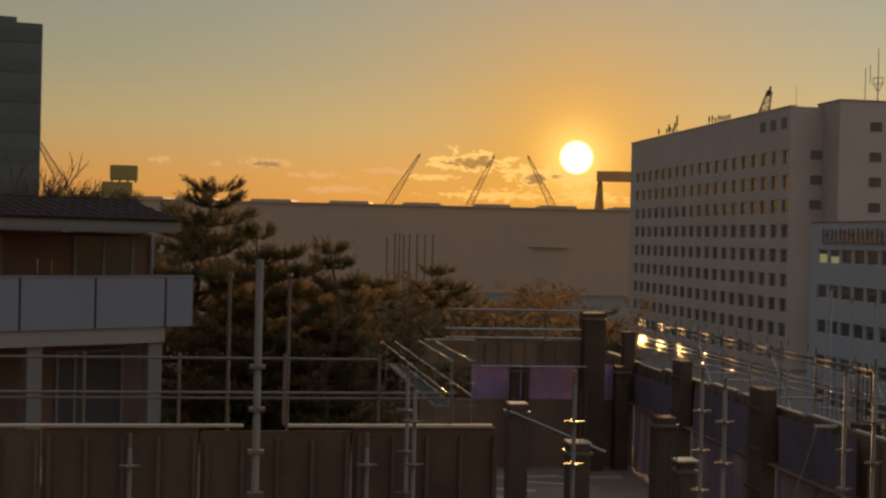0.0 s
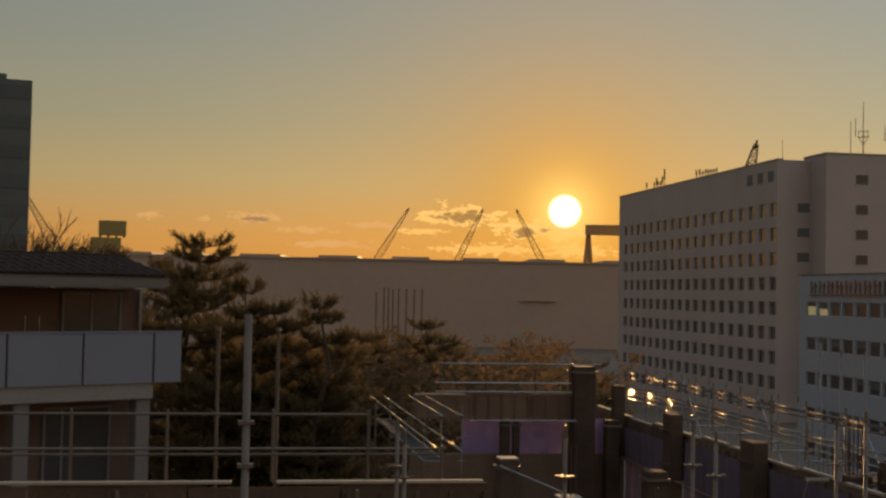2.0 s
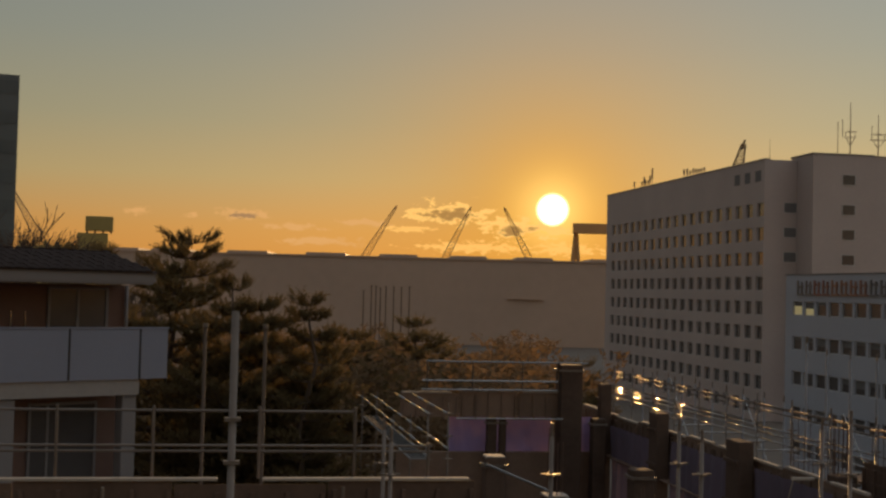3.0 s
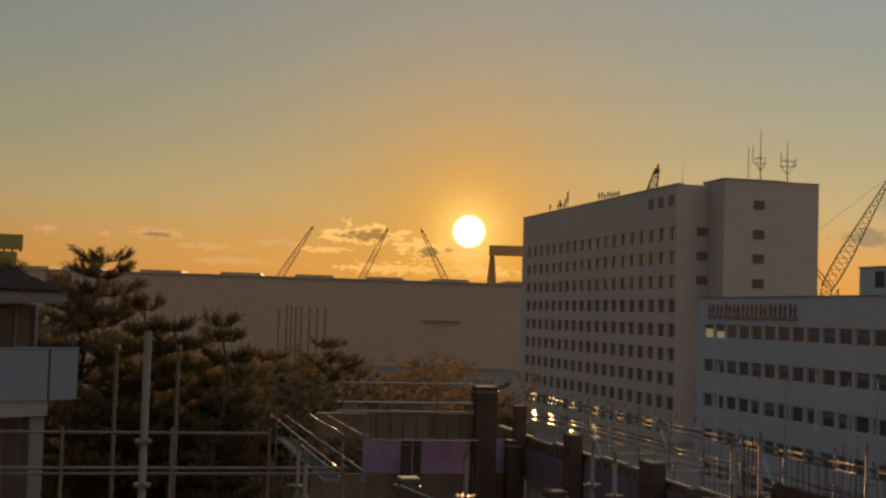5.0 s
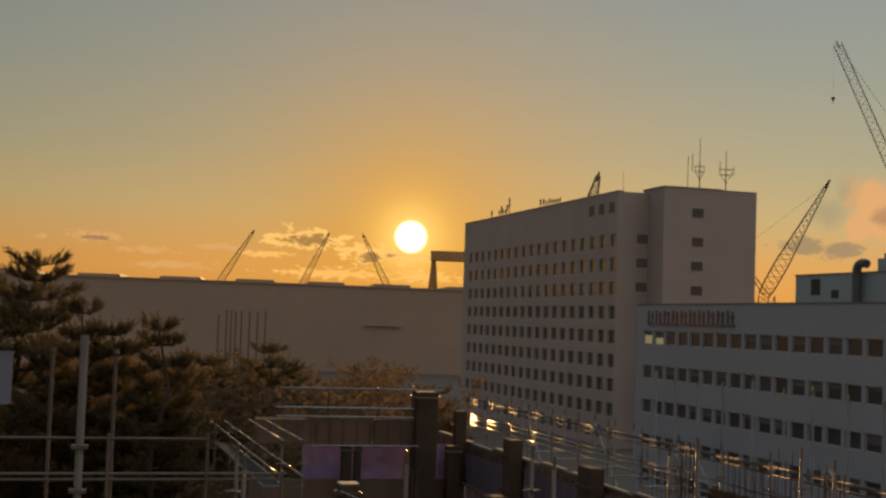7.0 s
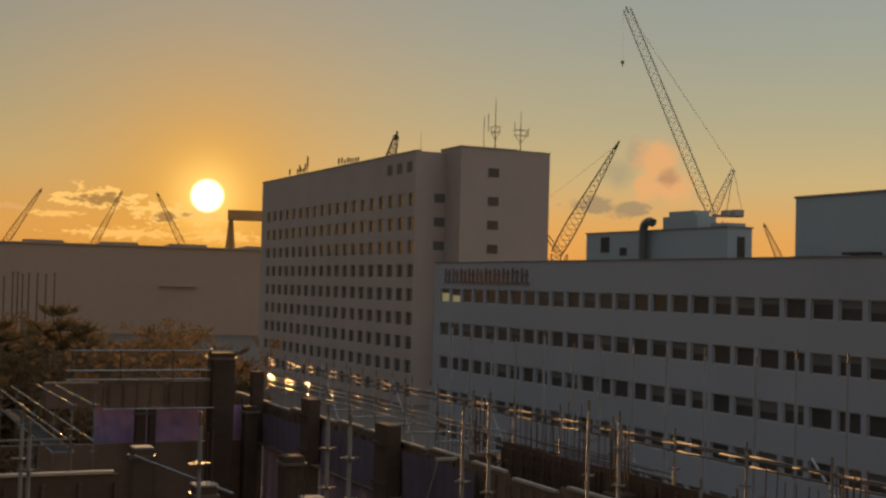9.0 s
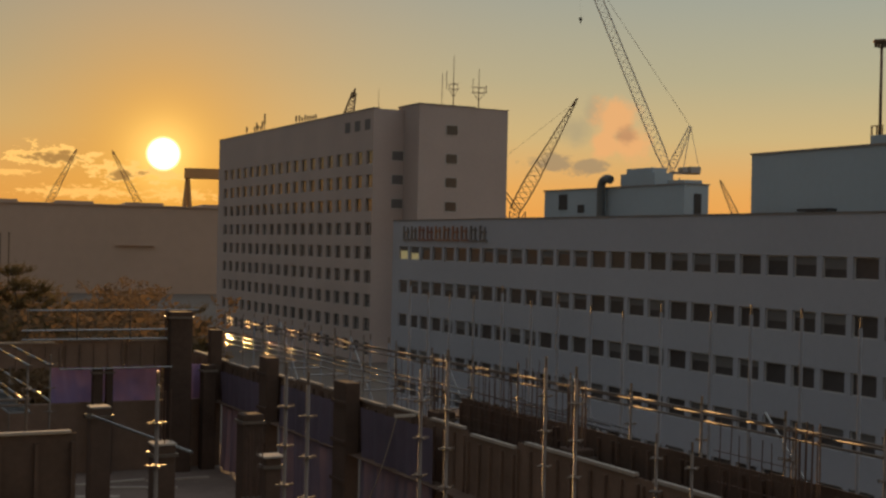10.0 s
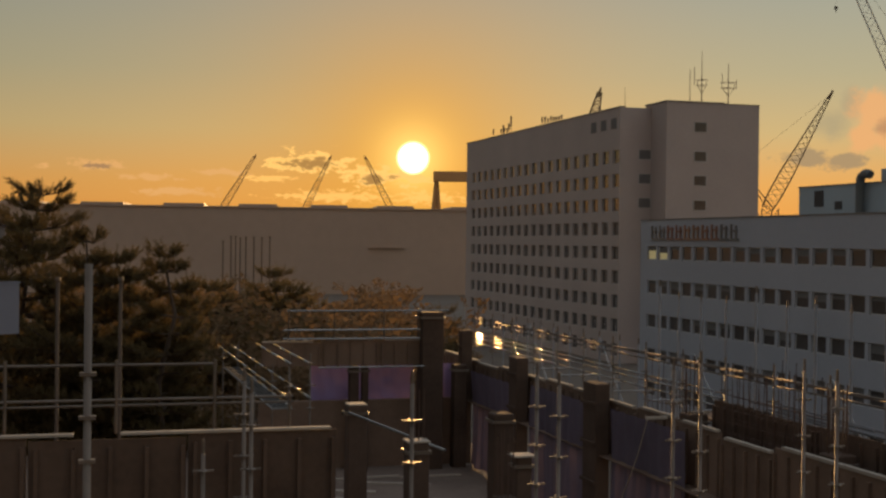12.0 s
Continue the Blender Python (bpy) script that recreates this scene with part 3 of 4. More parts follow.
part("hook_block", Geo().chamfered(hk.x - 0.33, hk.x + 0.33, hk.y - 0.15, hk.y + 0.15, hk.z - 0.1, hk.z + 0.5, 0.1)
     .tube(hk + Vector((0, 0, -0.1)), hk + Vector((0, 0, -0.75)), 0.14, 6, 0.06), M_DARK, th, "dark hook block")
part("hoist_rope", Geo().tube(hk + Vector((0, 0, 0.7)), (hk.x, hk.y, (q - base).z), 0.012, 3), M_DARK, th)

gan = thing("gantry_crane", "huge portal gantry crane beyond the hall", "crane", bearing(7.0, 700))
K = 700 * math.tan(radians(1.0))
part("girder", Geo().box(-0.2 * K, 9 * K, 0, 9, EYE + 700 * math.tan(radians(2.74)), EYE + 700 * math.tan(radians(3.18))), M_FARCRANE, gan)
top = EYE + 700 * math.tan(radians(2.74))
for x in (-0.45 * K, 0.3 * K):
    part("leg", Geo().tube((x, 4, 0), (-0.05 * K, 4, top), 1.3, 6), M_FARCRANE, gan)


# ---------- masts and aerials on the tall block ----------
def mast(b, a, z, height, ring, arms):
    th = thing("antenna_mast", "thin antenna mast with a small platform on the roof", "antenna", site(b, a, z), group="roof aerials")
    part("pole", Geo().tube((0, 0, 0), (0, 0, height), 0.09, 6, 0.04), M_CRANE, th)
    g = Geo()
    for s in (-1, 1):
        g.tube((-ring, s * 0.5, 2.6), (ring, s * 0.5, 2.6), 0.045, 4).tube((-ring, s * 0.5, 3.4), (ring, s * 0.5, 3.4), 0.045, 4)
        g.tube((s * ring, 0, 2.6), (s * ring, 0, 3.4), 0.045, 4)
        g.tube((s * ring, 0, 2.6), (0, 0, 1.4), 0.05, 4)
    part("platform", g, M_CRANE, th)
    for x, z0, z1 in arms:
        part("aerial", Geo().tube((x, 0, z0), (x, 0, z1), 0.05, 4), M_CRANE, th)


mast(87.9, 168.5, EYE + 20.7, 7.6, 0.7, ((-1.2, 2.6, 5.2), (-1.9, 0, 4.8)))
mast(92.2, 168.5, EYE + 20.5, 6.2, 1.0, ((-1.0, 2.6, 4.6), (1.3, 2.6, 3.9)))
rnd = random.Random(4)
for a in (233, 228.4, 227.2, 226.5, 225, 224, 222.8, 206.5, 205, 203.6, 202.2, 201, 199.8, 198.6, 197.4):
    th = thing("rooftop_antenna", "small panel antenna on the roof edge", "antenna", site(B0 + 0.8, a, EYE + 20.2), group="panel antennas")
    hgt = rnd.uniform(1.0, 3.4) if a > 210 else rnd.uniform(0.9, 1.7)
    part("pole", Geo().tube((0, 0, 0), (0, 0, hgt), 0.06, 5), M_CRANE, th)
    part("panel", Geo().chamfered(-0.12, 0.12, -0.15, 0.15, hgt * 0.4, hgt, 0.04), M_CRANE, th)

th = thing("rooftop_antenna", "single thin whip antenna on the roof edge", "antenna", site(77.6, 172.6, EYE + 20.05), group="panel antennas")
part("pole", Geo().tube((0, 0, 0), (0, 0, 3.0), 0.045, 5, 0.02), M_CRANE, th)
part("foot", Geo().chamfered(-0.15, 0.15, -0.15, 0.15, 0, 0.2, 0.03), M_CRANE, th)

# ---------- house with white balconies ----------
HX, HY = 33 * math.sin(radians(-11.05)), 33 * math.cos(radians(-11.05))
house = thing("balcony_house", "brick apartment house with white balcony panels and a dark hipped roof", "house", pose(HX, HY, 0, 0, 0, 40))
E = EYE
part("floor_slab", Geo().box(-14, -0.75, 0.0, 1.4, E - 2.75, E - 2.36).box(-14, -0.75, 0.0, 1.4, E - 6.0, E - 5.6), M_CONC, house)
part("body", Geo().box(-14, -0.45, 1.4, 9.5, 0, E - 0.06), M_BRICK, house)
for k in range(7):
    x1 = -0.02 - (0 if k == 0 else 0.78 + 1.86 * (k - 1))
    x0 = -0.76 if k == 0 else x1 - 1.82
    t = 0.03 if k == 0 else 0.0
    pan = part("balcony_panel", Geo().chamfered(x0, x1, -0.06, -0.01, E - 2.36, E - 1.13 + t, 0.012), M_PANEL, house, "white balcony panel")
    if k:
        part("joint_strip", Geo().box(x1 + 0.002, x1 + 0.036, -0.075, -0.02, E - 2.36, E - 1.13), M_DARK, house)
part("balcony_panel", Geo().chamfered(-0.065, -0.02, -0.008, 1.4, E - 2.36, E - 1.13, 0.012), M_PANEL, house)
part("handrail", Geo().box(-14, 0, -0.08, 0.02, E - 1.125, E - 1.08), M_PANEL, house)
for x in (-0.95, -4.05, -7.3):
    part("column", Geo().chamfered(x - 0.19, x + 0.19, 0.1, 0.48, E - 5.6, E - 2.76, 0.02), M_TRIM, house)
part("eave", Geo().box(-14.3, -0.65, -0.35, 9.9, E - 0.02, E + 0.03), M_TRIM, house)
part("fascia", Geo().box(-14.3, -0.65, -0.37, -0.30, E + 0.032, E + 0.26).box(-0.65, -0.59, -0.37, 9.9, E + 0.032, E + 0.26), M_TRIM, house)
g = Geo()
g.v += [(-14.4, -0.45, E + 0.265), (-0.55, -0.45, E + 0.265), (-0.55, 10.0, E + 0.265), (-14.4, 10, E + 0.265),
        (-13.2, 1.05, E + 0.76), (-1.15, 1.05, E + 0.76), (-1.15, 8.5, E + 0.76), (-13.2, 8.5, E + 0.76)]
g.f += [(0, 1, 5, 4), (1, 2, 6, 5), (2, 3, 7, 6), (3, 0, 4, 7), (4, 5, 6, 7), (3, 2, 1, 0)]
roof = part("roof", g, M_ROOF, house)
part("ridge_cap", Geo().box(-13.25, -1.1, 0.98, 1.12, E + 0.765, E + 0.81), M_ROOF, house)
# roof tiles on the slope towards the yard
tile = Geo().box(-0.135, 0.135, 0, 0.36, 0, 0.03).box(-0.02, 0.135, 0, 0.36, 0.031, 0.045).mesh("tile", M_ROOF)
run = math.hypot(1.5, 0.495)
pitch = math.degrees(math.atan2(0.495, 1.5))
for r in range(5):
    s = r * run / 5
    z, y = E + 0.275 + 0.495 * s / run, -0.45 + 1.5 * s / run
    x = -0.72 - 0.6 * (s + 0.34) / run
    while x > -9.0:
        tl = part("tile", tile, None, roof)
        tl.matrix_basis = pose(x, y, z, pitch, 0, 0)
        x -= 0.275


def house_window(x0, x1, z0, z1, mulls):
    win = part("window", Geo().box(x0, x1, 1.33, 1.39, z1 - 0.07, z1).box(x0, x1, 1.33, 1.39, z0, z0 + 0.07)
               .box(x0, x0 + 0.07, 1.33, 1.39, z0 + 0.07, z1 - 0.07).box(x1 - 0.07, x1, 1.33, 1.39, z0 + 0.07, z1 - 0.07), M_TRIM, house)
    for m in mulls:
        part("mullion", Geo().box(m - 0.035, m + 0.035, 1.335, 1.385, z0 + 0.07, z1 - 0.07), M_TRIM, win)
    part("pane", Geo().box(x0 + 0.05, x1 - 0.05, 1.36, 1.372, z0 + 0.05, z1 - 0.05), M_GLASS, win)


house_window(-2.6, -0.98, E - 2.3, E - 0.12, (-1.8,))
house_window(-6.4, -4.4, E - 2.3, E - 0.12, (-5.4,))
house_window(-3.0, -1.2, E - 5.5, E - 3.0, (-2.5,))
house_window(-6.6, -4.6, E - 5.5, E - 3.0, (-5.6,))
part("downpipe", Geo().tube((-0.5, 1.3, E - 2.3), (-0.5, 1.3, E - 0.06), 0.05, 8), M_TRIM, house, "pale downpipe", smooth=True)
for x in (-3.45, -3.8):
    part("laundry_pole", Geo().tube((x, 0.6, E - 2.3), (x - 0.03, 0.6, E - 0.72), 0.025, 6), M_STEEL, house)

# ---------- trees ----------
def needles(g, c, size, rnd, n, flat=0.55):
    """A tuft of short needle sprays round a place."""
    for _ in range(n):
        d = Vector((rnd.gauss(0, 1), rnd.gauss(0, 1), rnd.gauss(0.2, 0.7))).normalized()
        s = d.cross(Vector((rnd.gauss(0, 1), rnd.gauss(0, 1), rnd.gauss(0, 1))))
        if s.length < 1e-3:
            continue
        s = s.normalized() * size * rnd.uniform(0.07, 0.15)
        o = c + Vector((rnd.uniform(-1, 1), rnd.uniform(-1, 1), rnd.uniform(-flat, flat))) * size * 0.7
        tip = o + d * size * rnd.uniform(0.3, 0.6)
        g.v += [tuple(o - s), tuple(o + s), tuple(tip)]
        g.f.append((len(g.v) - 3, len(g.v) - 2, len(g.v) - 1))


def shoot(g, p, d, length, rnd, n):
    """A bottle-brush shoot: needles standing off a short axis from p along d."""
    u = d.orthogonal().normalized()
    w = d.cross(u)
    for k in range(n):
        s = (k + rnd.random()) / n
        a = rnd.uniform(0, 6.283)
        out = u * math.cos(a) + w * math.sin(a)
        o = p + d * length * s
        long = length * rnd.uniform(0.34, 0.55) * (1.0 - 0.45 * s)
        tip = o + (out + d * 0.75).normalized() * long
        side = d.cross(out) * long * 0.13
        g.v += [tuple(o - side), tuple(o + side), tuple(tip)]
        g.f.append((len(g.v) - 3, len(g.v) - 2, len(g.v) - 1))


def pine(x, y, top, crown, spread, seed, label, tuft=0.42, count=14, lean=0.0, limbs=26, mat=None, irregular=0.3):
    """A pine: tapered, slightly bent trunk, whorls of limbs that turn up at the tip, and flat pads of needle shoots with gaps between."""
    rnd = random.Random(seed)
    th = thing("pine_tree", label, "tree", pose(x, y, 0), group="pines")
    trunk = Geo()
    pts = [Vector((lean * (k / 8) ** 2 + rnd.uniform(-0.05, 0.05) * k, rnd.uniform(-0.05, 0.05) * k, (top - 0.3) * k / 8)) for k in range(9)]
    r0 = 0.16 + top * 0.009
    for k in range(8):
        trunk.tube(pts[k], pts[k + 1], r0 * (1 - k / 8.6), 8, r0 * (1 - (k + 1) / 8.6))

    def axis(z):
        k = min(7, int(z / (top - 0.3) * 8))
        s = z / (top - 0.3) * 8 - k
        return pts[k] * (1 - s) + pts[k + 1] * s
    leaf = Geo()
    whorls = max(8, int(crown / 0.58))
    for i in range(whorls):
        s = (i + 0.35 + rnd.uniform(-0.2, 0.2)) / whorls
        layer = spread * (0.20 + 0.85 * min(1.0, s * 1.7) ** 0.8) * rnd.uniform(1 - irregular, 1.12)
        turn = rnd.uniform(0, 6.28)
        for j in range(5):
            if rnd.random() < 0.12:
                continue
            a = turn + (j + rnd.uniform(-0.35, 0.35)) * 2 * math.pi / 5
            reach = layer * rnd.uniform(0.6, 1.15)
            base = axis(max(0.2, top - 0.35 - crown * s))
            away = Vector((math.cos(a), math.sin(a), 0))
            mid = base + away * reach * 0.55 + Vector((0, 0, reach * rnd.uniform(-0.06, 0.12)))
            tip = base + away * reach + Vector((0, 0, reach * rnd.uniform(0.05, 0.3) + 0.1))
            w = 0.018 + 0.02 * reach
            trunk.tube(base, mid, w, 5, w * 0.7)
            trunk.tube(mid, tip, w * 0.7, 5, w * 0.25)
            across = Vector((-away.y, away.x, 0))
            for _ in range(max(14, int(reach * limbs * 0.7))):
                k = 1.0 - 0.8 * rnd.random() ** 1.5
                c = (base + (mid - base) * k * 1.8) if k < 0.55 else (mid + (tip - mid) * (k - 0.55) / 0.45)
                c = c + across * rnd.gauss(0, 0.2) * reach * (0.4 + k * 0.7) + Vector((0, 0, rnd.gauss(0, 0.06)))
                d = (away * rnd.uniform(0.1, 0.9) + across * rnd.gauss(0, 0.45) + Vector((0, 0, rnd.uniform(0.25, 1.1)))).normalized()
                shoot(leaf, c, d, tuft * rnd.uniform(0.5, 1.0), rnd, count)
    for k in range(5):
        d = Vector((rnd.gauss(0, 0.3), rnd.gauss(0, 0.3), 1)).normalized()
        shoot(leaf, pts[8] + Vector((rnd.gauss(0, 0.1), rnd.gauss(0, 0.1), -0.12 * k)), d, tuft * 0.8, rnd, count)
    part("trunk", trunk, M_BARK, th)
    part("crown", leaf, mat or M_NEEDLE, th)
    return th


def polar(az, d):
    return d * math.sin(radians(az)), d * math.cos(radians(az))


pine(*polar(-10.75, 46), E + 2.05, 9.0, 3.3, 11, "tall dark pine with layered branches beside the house", limbs=64, count=22, tuft=0.42)
pine(*polar(-7.9, 42), E + 0.35, 8.5, 2.4, 12, "dark pine in a dense group behind the scaffold", limbs=64, count=20, tuft=0.42)
pine(*polar(-6.6, 43), E - 0.3, 8.0, 2.3, 13, "dark pine in a dense group behind the scaffold", limbs=60, count=20, tuft=0.42)
pine(*polar(-4.9, 41), E + 0.05, 8.0, 1.9, 14, "slim dark pine in a dense group behind the scaffold", limbs=60, count=20, tuft=0.42)
pine(*polar(-4.3, 42.5), E - 1.1, 8.0, 1.3, 15, "bushy dark pine at the edge of the group", limbs=60, count=20, tuft=0.42)
pine(*polar(-9.6, 44), E - 1.2, 8.0, 1.8, 16, "dark pine below a taller one", limbs=56, count=20, tuft=0.42)
pine(*polar(-0.2, 68), E - 1.5, 7.0, 3.8, 17, "hazy pine beyond the building site", limbs=50, tuft=0.55)
pine(*polar(1.2, 75), E - 3.0, 7.0, 3.0, 18, "hazy pine beyond the building site", limbs=26, tuft=0.6)
pine(*polar(-2.6, 64), E - 2.0, 6.0, 3.0, 19, "hazy pine beyond the building site", limbs=45, tuft=0.55)
pine(*polar(4.2, 85), E - 4.0, 7.0, 3.2, 20, "rounded tree beyond the building site", limbs=26, tuft=0.7)
pine(*polar(7.2, 90), E - 4.4, 7.0, 3.4, 21, "rounded tree beyond the building site", limbs=26, tuft=0.7)
pine(*polar(-13.9, 100), E + 3.1, 9.0, 3.0, 22, "dark pine behind the house roof", limbs=26, tuft=0.6)
pine(*polar(-15.4, 100), E + 2.8, 8.0, 2.6, 23, "dark pine behind the house roof", limbs=26, tuft=0.6)


def bare_tree(x, y, top, seed, label):
    rnd = random.Random(seed)
    th = thing("bare_tree", label, "tree", pose(x, y, 0), group="bare trees")
    trunk, twigs = Geo(), Geo()

    def grow(g, p, d, length, r, depth):
        q = p + d * length
        g.tube(p, q, r, 5 if depth > 1 else 3, r * 0.65)
        if depth == 0:
            return
        for _ in range(3 if depth > 1 else 4):
            n = (d + Vector((rnd.gauss(0, 0.42), rnd.gauss(0, 0.42), rnd.gauss(0.1, 0.25)))).normalized()
            grow(twigs, p + d * length * rnd.uniform(0.55, 1.0), n, length * rnd.uniform(0.55, 0.8), r * 0.66, depth - 1)
    h = top * 0.5
    trunk.tube((0, 0, 0), (0.1, 0, h), 0.28, 8, 0.16)
    for k in range(12):
        d = Vector((rnd.gauss(0, 0.45), rnd.gauss(0, 0.35), 1)).normalized()
        grow(twigs, Vector((0.1, 0, h * rnd.uniform(0.8, 1.0))), d, top * 0.19, 0.16, 4)
    part("trunk", trunk, M_BARK, th)
    part("crown", twigs, M_BARK, th)


bare_tree(*polar(-17.4, 105), E + 7.0, 31, "bare winter tree in front of the dark tower")
bare_tree(*polar(-18.6, 105), E + 4.0, 32, "bare winter tree in front of the dark tower")
bare_tree(*polar(-12.9, 120), E + 2.5, 33, "bare winter tree behind the house roof")

rnd = random.Random(77)
g = Geo()
for k in range(420):
    az, d = rnd.uniform(-11, 6.0), rnd.uniform(55, 150)
    x, y = polar(az, d)
    hgt = E - d * (0.040 + 0.012 * math.sin(az * 1.9) * math.sin(d * 0.2)) - 5.0 * rnd.random()
    for _ in range(7):
        needles(g, Vector((x + rnd.gauss(0, 1.5), y + rnd.gauss(0, 1.5), hgt - 6.0 * rnd.random() ** 1.5)), 1.0, rnd, 26, 0.7)
single("woodland", g, M_SCRUB, pose(0, 0, 0), "dense dark low woodland between site and shipyard", "woodland", kind="stuff")

for k, (az, el) in enumerate(((-2.5, -0.1), (-2.15, 0.12), (-1.95, 0.12), (-1.75, 0.05), (-1.5, 0.1), (-1.15, 0.1), (-0.8, 0.08), (-0.45, 0.12))):
    x, y = polar(az, 150)
    th = thing("steel_post", "slender upright steel post in the yard", "post", pose(x, y, 0), group="row of posts")
    ztop = E + 150 * math.tan(radians(el))
    part("post", Geo().tube((0, 0, 0), (0, 0, ztop), 0.1, 6, 0.08), M_CRANE, th)
    part("cap", Geo().tube((0, 0, ztop), (0, 0, ztop + 0.15), 0.16, 6, 0.1), M_CRANE, th)

# ---------- building site ----------
# concrete frame: lower storeys, slab, columns
frame_b = thing("concrete_frame", "unfinished concrete frame with stub columns and an open floor", "building", site(0, 0))
part("lower_storeys", Geo().box(-14, 13.0, 16.4, 41.6, 0, E - 7.1), M_CONC, frame_b)
part("floor_slab", Geo().box(-14.1, 13.1, 16.3, 41.8, E - 7.1, E - 6.8), M_SLAB, frame_b)


def column(b, a, w, top, bars, plate=False):
    part("column", Geo().chamfered(b - w / 2, b + w / 2, a - w / 2, a + w / 2, E - 6.8, E + top, 0.02), M_SHADEFORM, frame_b)
    part("column_clamp", Geo().box(b - w / 2 - 0.04, b + w / 2 + 0.04, a - w / 2 - 0.04, a + w / 2 + 0.04, E + top - 0.20, E + top - 0.14), M_POLE, frame_b)
    for k in range(bars):
        t = 2 * math.pi * k / max(1, bars)
        x, y = b + math.cos(t) * w * 0.36, a + math.sin(t) * w * 0.36
        part("rebar", Geo().tube((x, y, E + top - 0.05), (x + 0.02 * math.sin(k), y, E + top + 0.95 + 0.12 * (k % 3)), 0.010, 5), M_REBAR, frame_b)


for b, a, w, top, bars in ((5.87, 26.7, 0.42, -3.5, 0), (5.95, 22.0, 0.38, -3.57, 4), (10.38, 37.0, 0.66, -2.1, 0), (8.9, 26.0, 0.45, -3.66, 0),
                           (11.3, 37.0, 0.4, -3.7, 0), (8.08, 37.2, 0.28, -3.7, 0), (8.42, 37.2, 0.2, -3.7, 0), (7.5, 21.6, 0.4, -4.55, 8),
                           (7.95, 22.0, 0.3, -3.9, 0), (12.45, 24.0, 0.45, -3.5, 12), (12.45, 18.8, 0.45, -3.5, 12), (12.45, 13.1, 0.45, -3.5, 12)):
    column(b, a, w, top, bars)
for b, a, top in ((5.87, 26.7, -3.5), (5.95, 22.0, -3.57), (7.95, 22.0, -3.9)):
    part("bearing_plate", Geo().chamfered(b - 0.21, b + 0.21, a - 0.21, a + 0.21, E + top + 0.003, E + top + 0.035, 0.01), M_BATTEN, frame_b, "pale plate on a column head")
for a0, a1, top in ((26.95, 27.7, -3.2), (32.4, 33.0, -3.1), (37.45, 37.75, -2.7)):
    part("column_form", Geo().chamfered(11.5, 11.86, a0, a1, E - 6.8, E + top, 0.02), M_SHADEFORM, frame_b, "tall dark column form standing above the flank")
    for k in range(4):
        part("form_clamp", Geo().box(11.45, 11.498, a0 - 0.04, a1 + 0.04, E + top - 0.5 - 0.9 * k, E + top - 0.42 - 0.9 * k), M_SHADEFORM, frame_b)
part("low_wall", Geo().box(5.3, 11.4, 37.55, 37.75, E - 6.8, E - 4.78), M_PLY, frame_b)

# formwork beams: each is a run of plywood panels with battens
def form_run(label, b0, a0, along, length, top, height, step, face, gaps=(), ply=None):
    """A beam mould: plywood panels, upright studs and a batten on top. along: 'a' or 'b'; face: side of the studs."""
    turn = 90 if along == "a" else 0
    th = thing("formwork_beam", label, "formwork", site(b0, a0, 0, turn), group="formwork beams")
    n = int(length / step)
    rnd = random.Random(int(b0 * 10 + a0))
    for k in range(n):
        x0, x1 = k * step + 0.01, (k + 1) * step - 0.012
        dz = rnd.uniform(-0.13, 0.04) if ply is None else rnd.uniform(-0.02, 0.02)
        part("panel", Geo().box(x0, x1, -0.012, 0.012, E + top - height, E + top + dz), ply or M_PLY, th)
        part("soffit_panel", Geo().box(x0, x1, 0.014, 0.40, E + top - height, E + top - height + 0.02), M_PLY, th)
        for s in range(5):
            x = x0 + 0.06 + s * (step - 0.15) / 4
            part("stud", Geo().box(x, x + 0.05, face * 0.014, face * 0.07, E + top - height - 0.06, E + top - 0.10 + dz), ply or M_PLY, th)
        if k not in gaps:
            e0, e1 = x0 + rnd.uniform(0, 0.2), x1 - rnd.uniform(0.0, 0.35)
            part("top_batten", Geo().box(e0, e1, -0.05, 0.05, E + top + dz + 0.002, E + top + dz + 0.055), M_BATTEN, th, "pale sawn batten")
    return th


form_run("dark plywood beam mould with pale battens on its rim", 12.0, 12.4, "a", 28.8, -3.6, 1.25, 1.91, 1)
form_run("dark plywood outer face of the flank mould", 12.85, 12.4, "a", 11.6, -3.22, 1.3, 1.91, 1, gaps=range(9), ply=M_FILM)
form_run("dark plywood beam mould with pale battens on its rim", -8.0, 16.0, "b", 11.3, -2.42, 1.7, 1.88, -1, gaps=range(9), ply=M_FILM)
for b0, b1 in ((-4.2, 0.05), (0.6, 3.2)):
    single("rim_plank", Geo().chamfered(0, b1 - b0, -0.05, 0.06, 0, 0.032, 0.006), M_BATTEN, site(b0, 16.0, E - 2.392), "pale sawn plank lying on the beam mould", "plank", group="rim planks")
form_run("dark plywood cross beam mould at the far end of the site", 5.3, 37.0, "b", 5.25, -2.9, 0.78, 1.75, -1)

walkm = thing("mesh_walkway", "narrow perforated steel walkway plank", "walkway", site(4.2, 27.6, E - 3.68))
for k in range(5):
    pl = part("plank", Geo().box(0, 0.42, 1.83 * k, 1.83 * k + 1.8, 0, 0.03), M_MESH, walkm)
    for j in range(9):
        part("rib", Geo().box(0.02, 0.40, 1.83 * k + 0.08 + 0.2 * j, 1.83 * k + 0.14 + 0.2 * j, 0.031, 0.045), M_DARK, pl)


